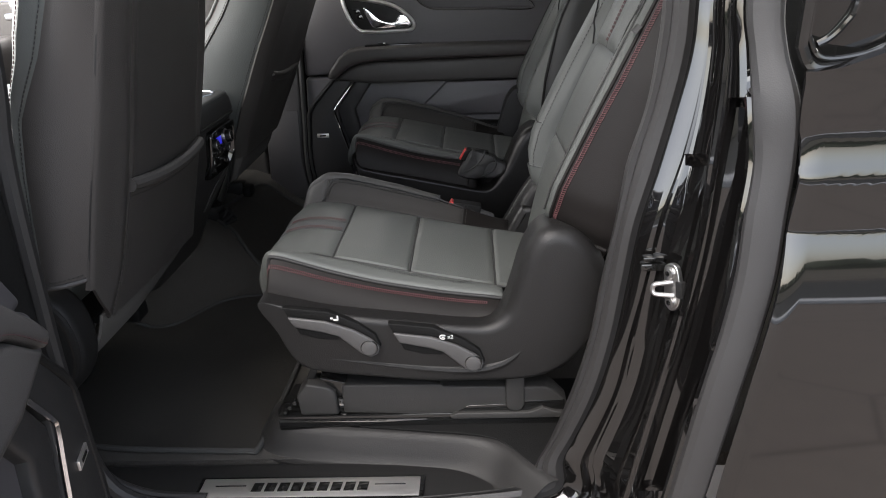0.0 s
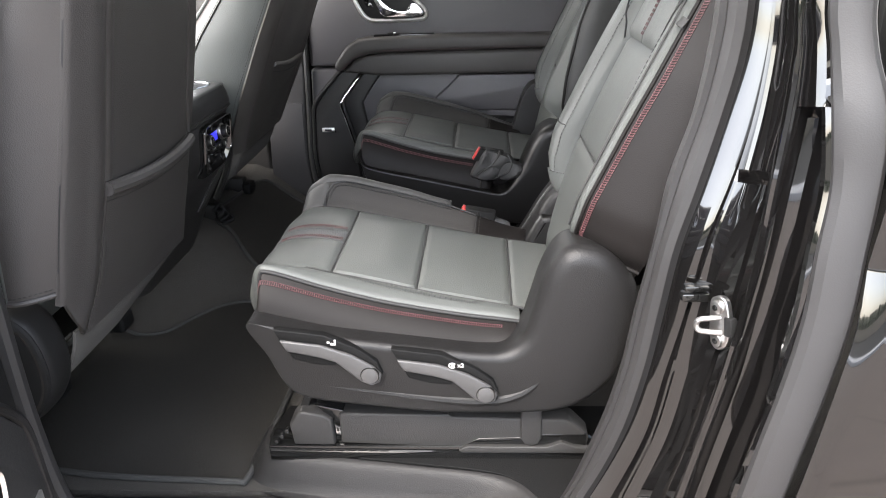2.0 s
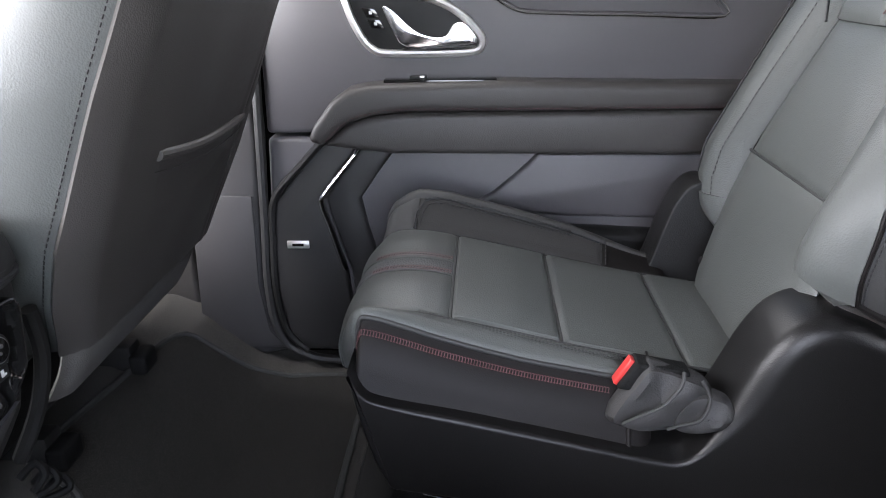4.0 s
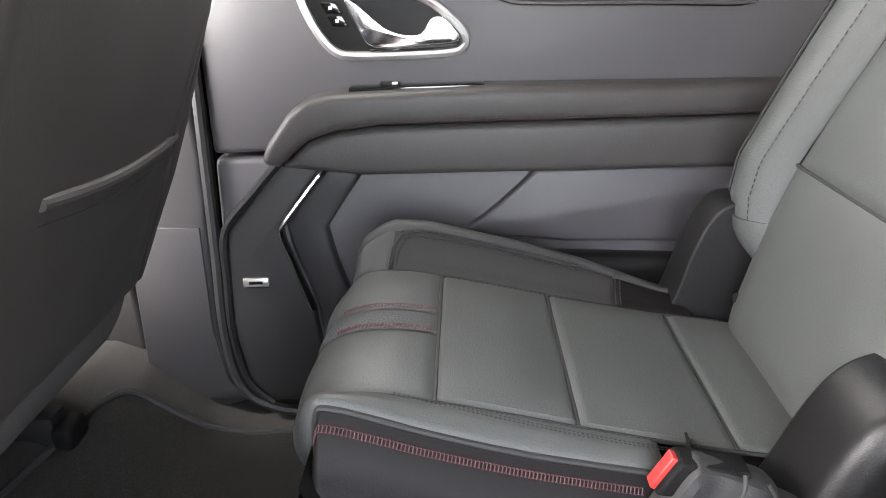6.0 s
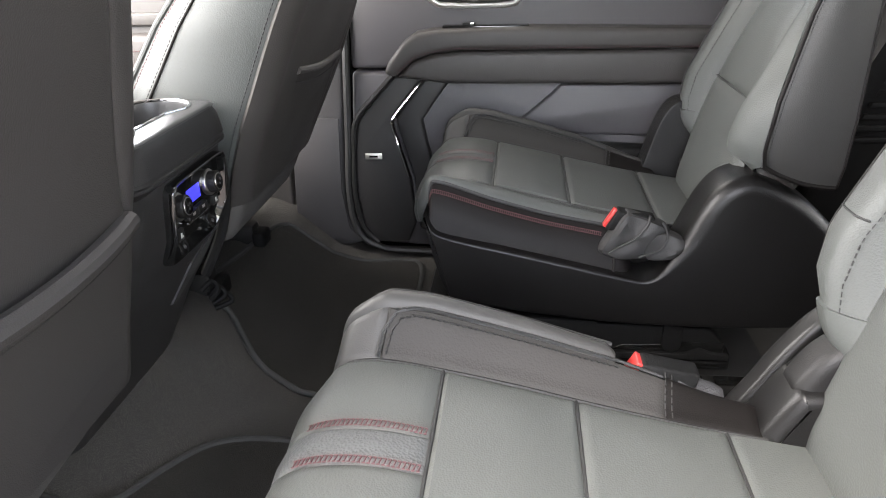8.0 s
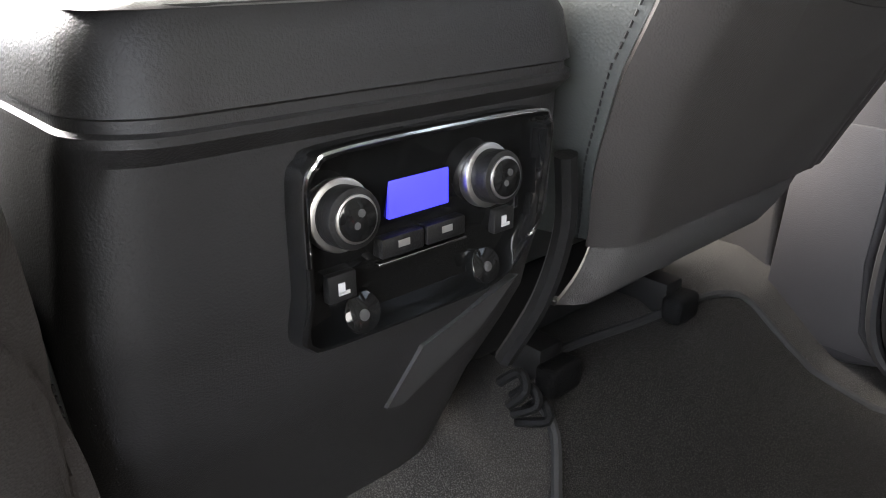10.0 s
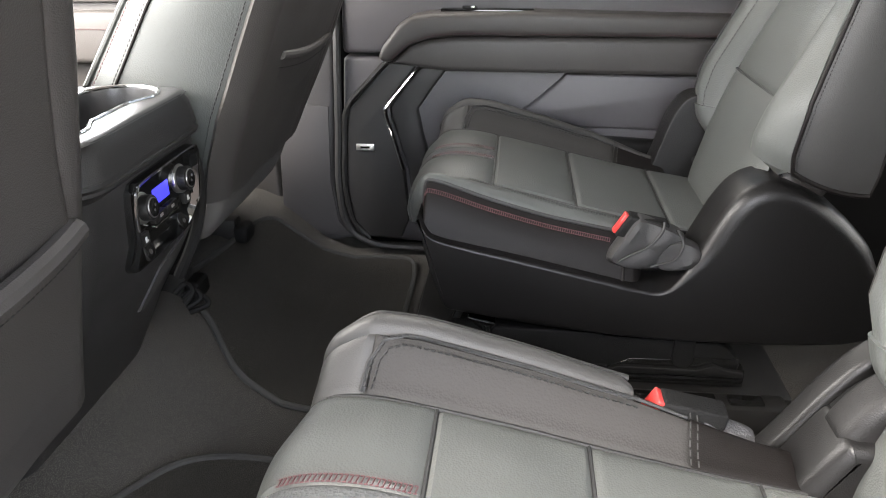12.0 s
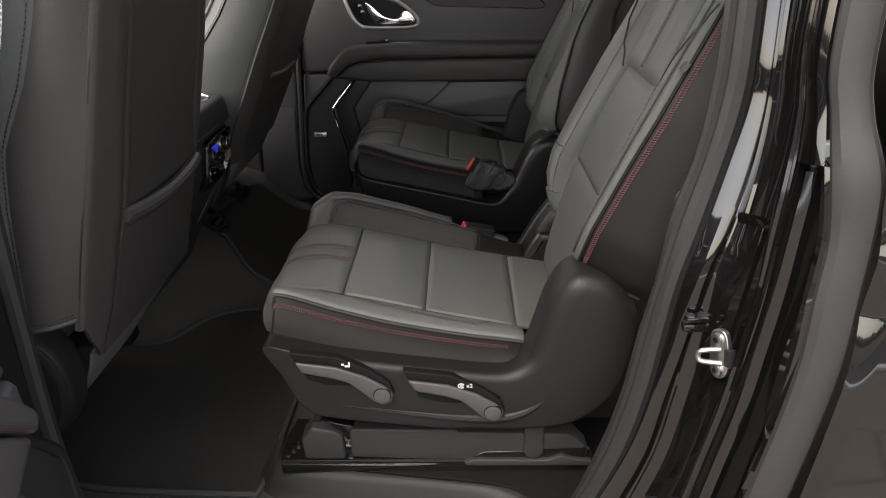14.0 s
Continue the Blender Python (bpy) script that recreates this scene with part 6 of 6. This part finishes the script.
# ---- sill ----
sill = part("sill", prism([(0.84, 0.45), (0.84, 0.585), (0.88, 0.60), (0.94, 0.606), (0.965, 0.618), (1.075, 0.620), (1.09, 0.60), (1.09, 0.45)], "x", -0.9, 0.46, 0.008), PLASTIC)
tagged(sill, "black plastic door sill", "trim", kind="structure")
for k, yy in enumerate((0.905, 0.925, 0.945)):
    tagged(part("sill_rib", tube([(x, yy, 0.605 + 0.002 * k) for x in (-0.62, -0.5, -0.36, -0.26)], 0.006, 8), RUBBER), "black rubber rib along the sill", "trim", kind="structure")
plate = thing("sill_plate", "brushed metal sill plate with dark raised lettering blocks", "sill plate", Matrix.Translation((-0.2235, 1.004, 0.6205)))
part("base", box(-0.2025, 0.2025, -0.030, 0.030, 0.0, 0.003, 0.0015), GLOSS, plate)
part("face", box(-0.195, 0.195, -0.024, 0.024, 0.002, 0.0045, 0.001), BRUSHED, plate, "brushed metal face")
for x0, x1 in ((-0.17, -0.115), (0.115, 0.17)):
    part("line", box(x0, x1, 0.003, 0.0055, 0.004, 0.0051, 0), GLOSS, plate)
for k in range(9):
    x0 = -0.105 + k * 0.0235
    part("lettering_block", prism([(x0 + 0.002, -0.011), (x0 + 0.020, -0.011), (x0 + 0.022, 0.011), (x0 + 0.004, 0.011)], "z", 0.004, 0.0056, 0.0004), GLOSS, plate)
cover = thing("rail_cover", "grey moulded plastic cover over the seat rail foot", "trim")
foot_line = smooth([(-0.353, 1.190), (-0.353, 1.147), (-0.312, 1.103), (-0.199, 1.078), (-0.039, 1.063), (0.04, 1.049), (0.095, 1.018), (0.120, 0.985), (0.150, 0.950)], 8)
brow_line = smooth([(-0.322, 1.200), (-0.319, 1.159), (-0.294, 1.124), (-0.200, 1.108), (-0.037, 1.086), (0.067, 1.070), (0.117, 1.047), (0.156, 0.998), (0.196, 0.955)], 8)
step_rows = []
for lo_p, hi_p in zip(foot_line, brow_line):
    d = hi_p - lo_p
    step_rows.append([(lo_p[0] + d[0] * f, lo_p[1] + d[1] * f, 0.618 + 0.054 * g) for f, g in ((-0.5, 0.0), (-0.12, 0.015), (0.0, 0.06), (0.3, 0.36), (0.7, 0.78), (0.9, 0.94), (1.08, 1.0), (1.25, 1.01))])
part("step", sheet(step_rows, 0.004), STEP, cover, "rounded grey plastic step over the rail foot")
deck = [(p[0] + 0.004, p[1] + 0.010) for p in brow_line[8:-6]] + [(0.34, 1.004), (0.34, 1.26), (-0.30, 1.26)]
# Deck coloured darker than the slope, for the shade lying on it.
part("step_deck", prism(deck, "z", 0.640, 0.6735, 0.001), BLACK_GRAIN, cover, "flat top of the step, blackened for its shade")
part("floor_pan", box(-0.30, 0.32, 1.25, 1.62, 0.615, 0.655, 0.01), CARPET, cover)
base_far = thing("rail_cover", "black plastic rail cover on the floor under the far chair", "trim")
part("base", box(-0.30, 0.36, 1.965, 2.42, 0.615, 0.66, 0.012), PLASTIC, base_far)
part("edge_channel", box(-0.29, 0.34, 1.92, 1.968, 0.615, 0.668, 0.008), PLASTIC, base_far)
for k in range(4):
    part("rib", box(0.02 + 0.075 * k, 0.075 + 0.075 * k, 1.93, 1.955, 0.666, 0.672, 0.002), GLOSS, base_far)


# ---- floor mats ----
def mat_at(x, y):
    return (x, y, ramp(x, y) + 0.006)


def floor_mat(label, corners, y_mid):
    loop = smooth(corners, 5, True)
    mat_thing = thing("floor_mat", label, "floor mat")
    cx = sum(p[0] for p in loop) / len(loop)
    rows = [[mat_at(cx + (p[0] - cx) * f, y_mid + (p[1] - y_mid) * f) for p in loop] for f in np.linspace(1, 0.0005, 22)]
    part("mat_surface", sheet([r + r[:1] for r in rows], 0.008), MAT, mat_thing, "short black fibre surface")
    part("piping", tube([mat_at(p[0], p[1]) for p in loop + loop[:1]], 0.006, 8), BINDING, mat_thing, "sewn dark edge binding")


floor_mat("black pile floor mat before the near chair", [(-0.345, 1.115), (-0.338, 1.25), (-0.335, 1.45), (-0.345, 1.70), (-0.42, 1.772), (-0.535, 1.785), (-0.61, 1.762), (-0.66, 1.70), (-0.71, 1.622), (-0.80, 1.612), (-0.875, 1.60), (-0.885, 1.40), (-0.87, 1.18), (-0.84, 1.145), (-0.70, 1.13), (-0.60, 1.116), (-0.45, 1.108), (-0.365, 1.105)], 1.40)
floor_mat("black pile floor mat before the far chair", [(-0.332, 1.98), (-0.355, 1.925), (-0.42, 1.908), (-0.50, 1.923), (-0.58, 1.952), (-0.615, 1.982), (-0.655, 2.025), (-0.70, 2.045), (-0.725, 2.10), (-0.71, 2.25), (-0.685, 2.44), (-0.60, 2.475), (-0.42, 2.505), (-0.342, 2.47), (-0.332, 2.2)], 2.2)

# ---- third-row side trim with a louvred vent ----
side_vent = thing("side_vent", "black louvred vent in the rear side trim", "vent")
part("trim", box(0.56, 1.3, 2.50, 2.64, 0.64, 1.36, 0.02), PLASTIC, side_vent)
for k in range(8):
    part("slat", prism([(0.62 + 0.012 * k, 0.945 + 0.026 * k), (0.86, 0.945 + 0.026 * k), (0.86, 0.957 + 0.026 * k), (0.625 + 0.012 * k, 0.957 + 0.026 * k)], "y", 2.488, 2.502, 0.002), PLASTIC, side_vent)
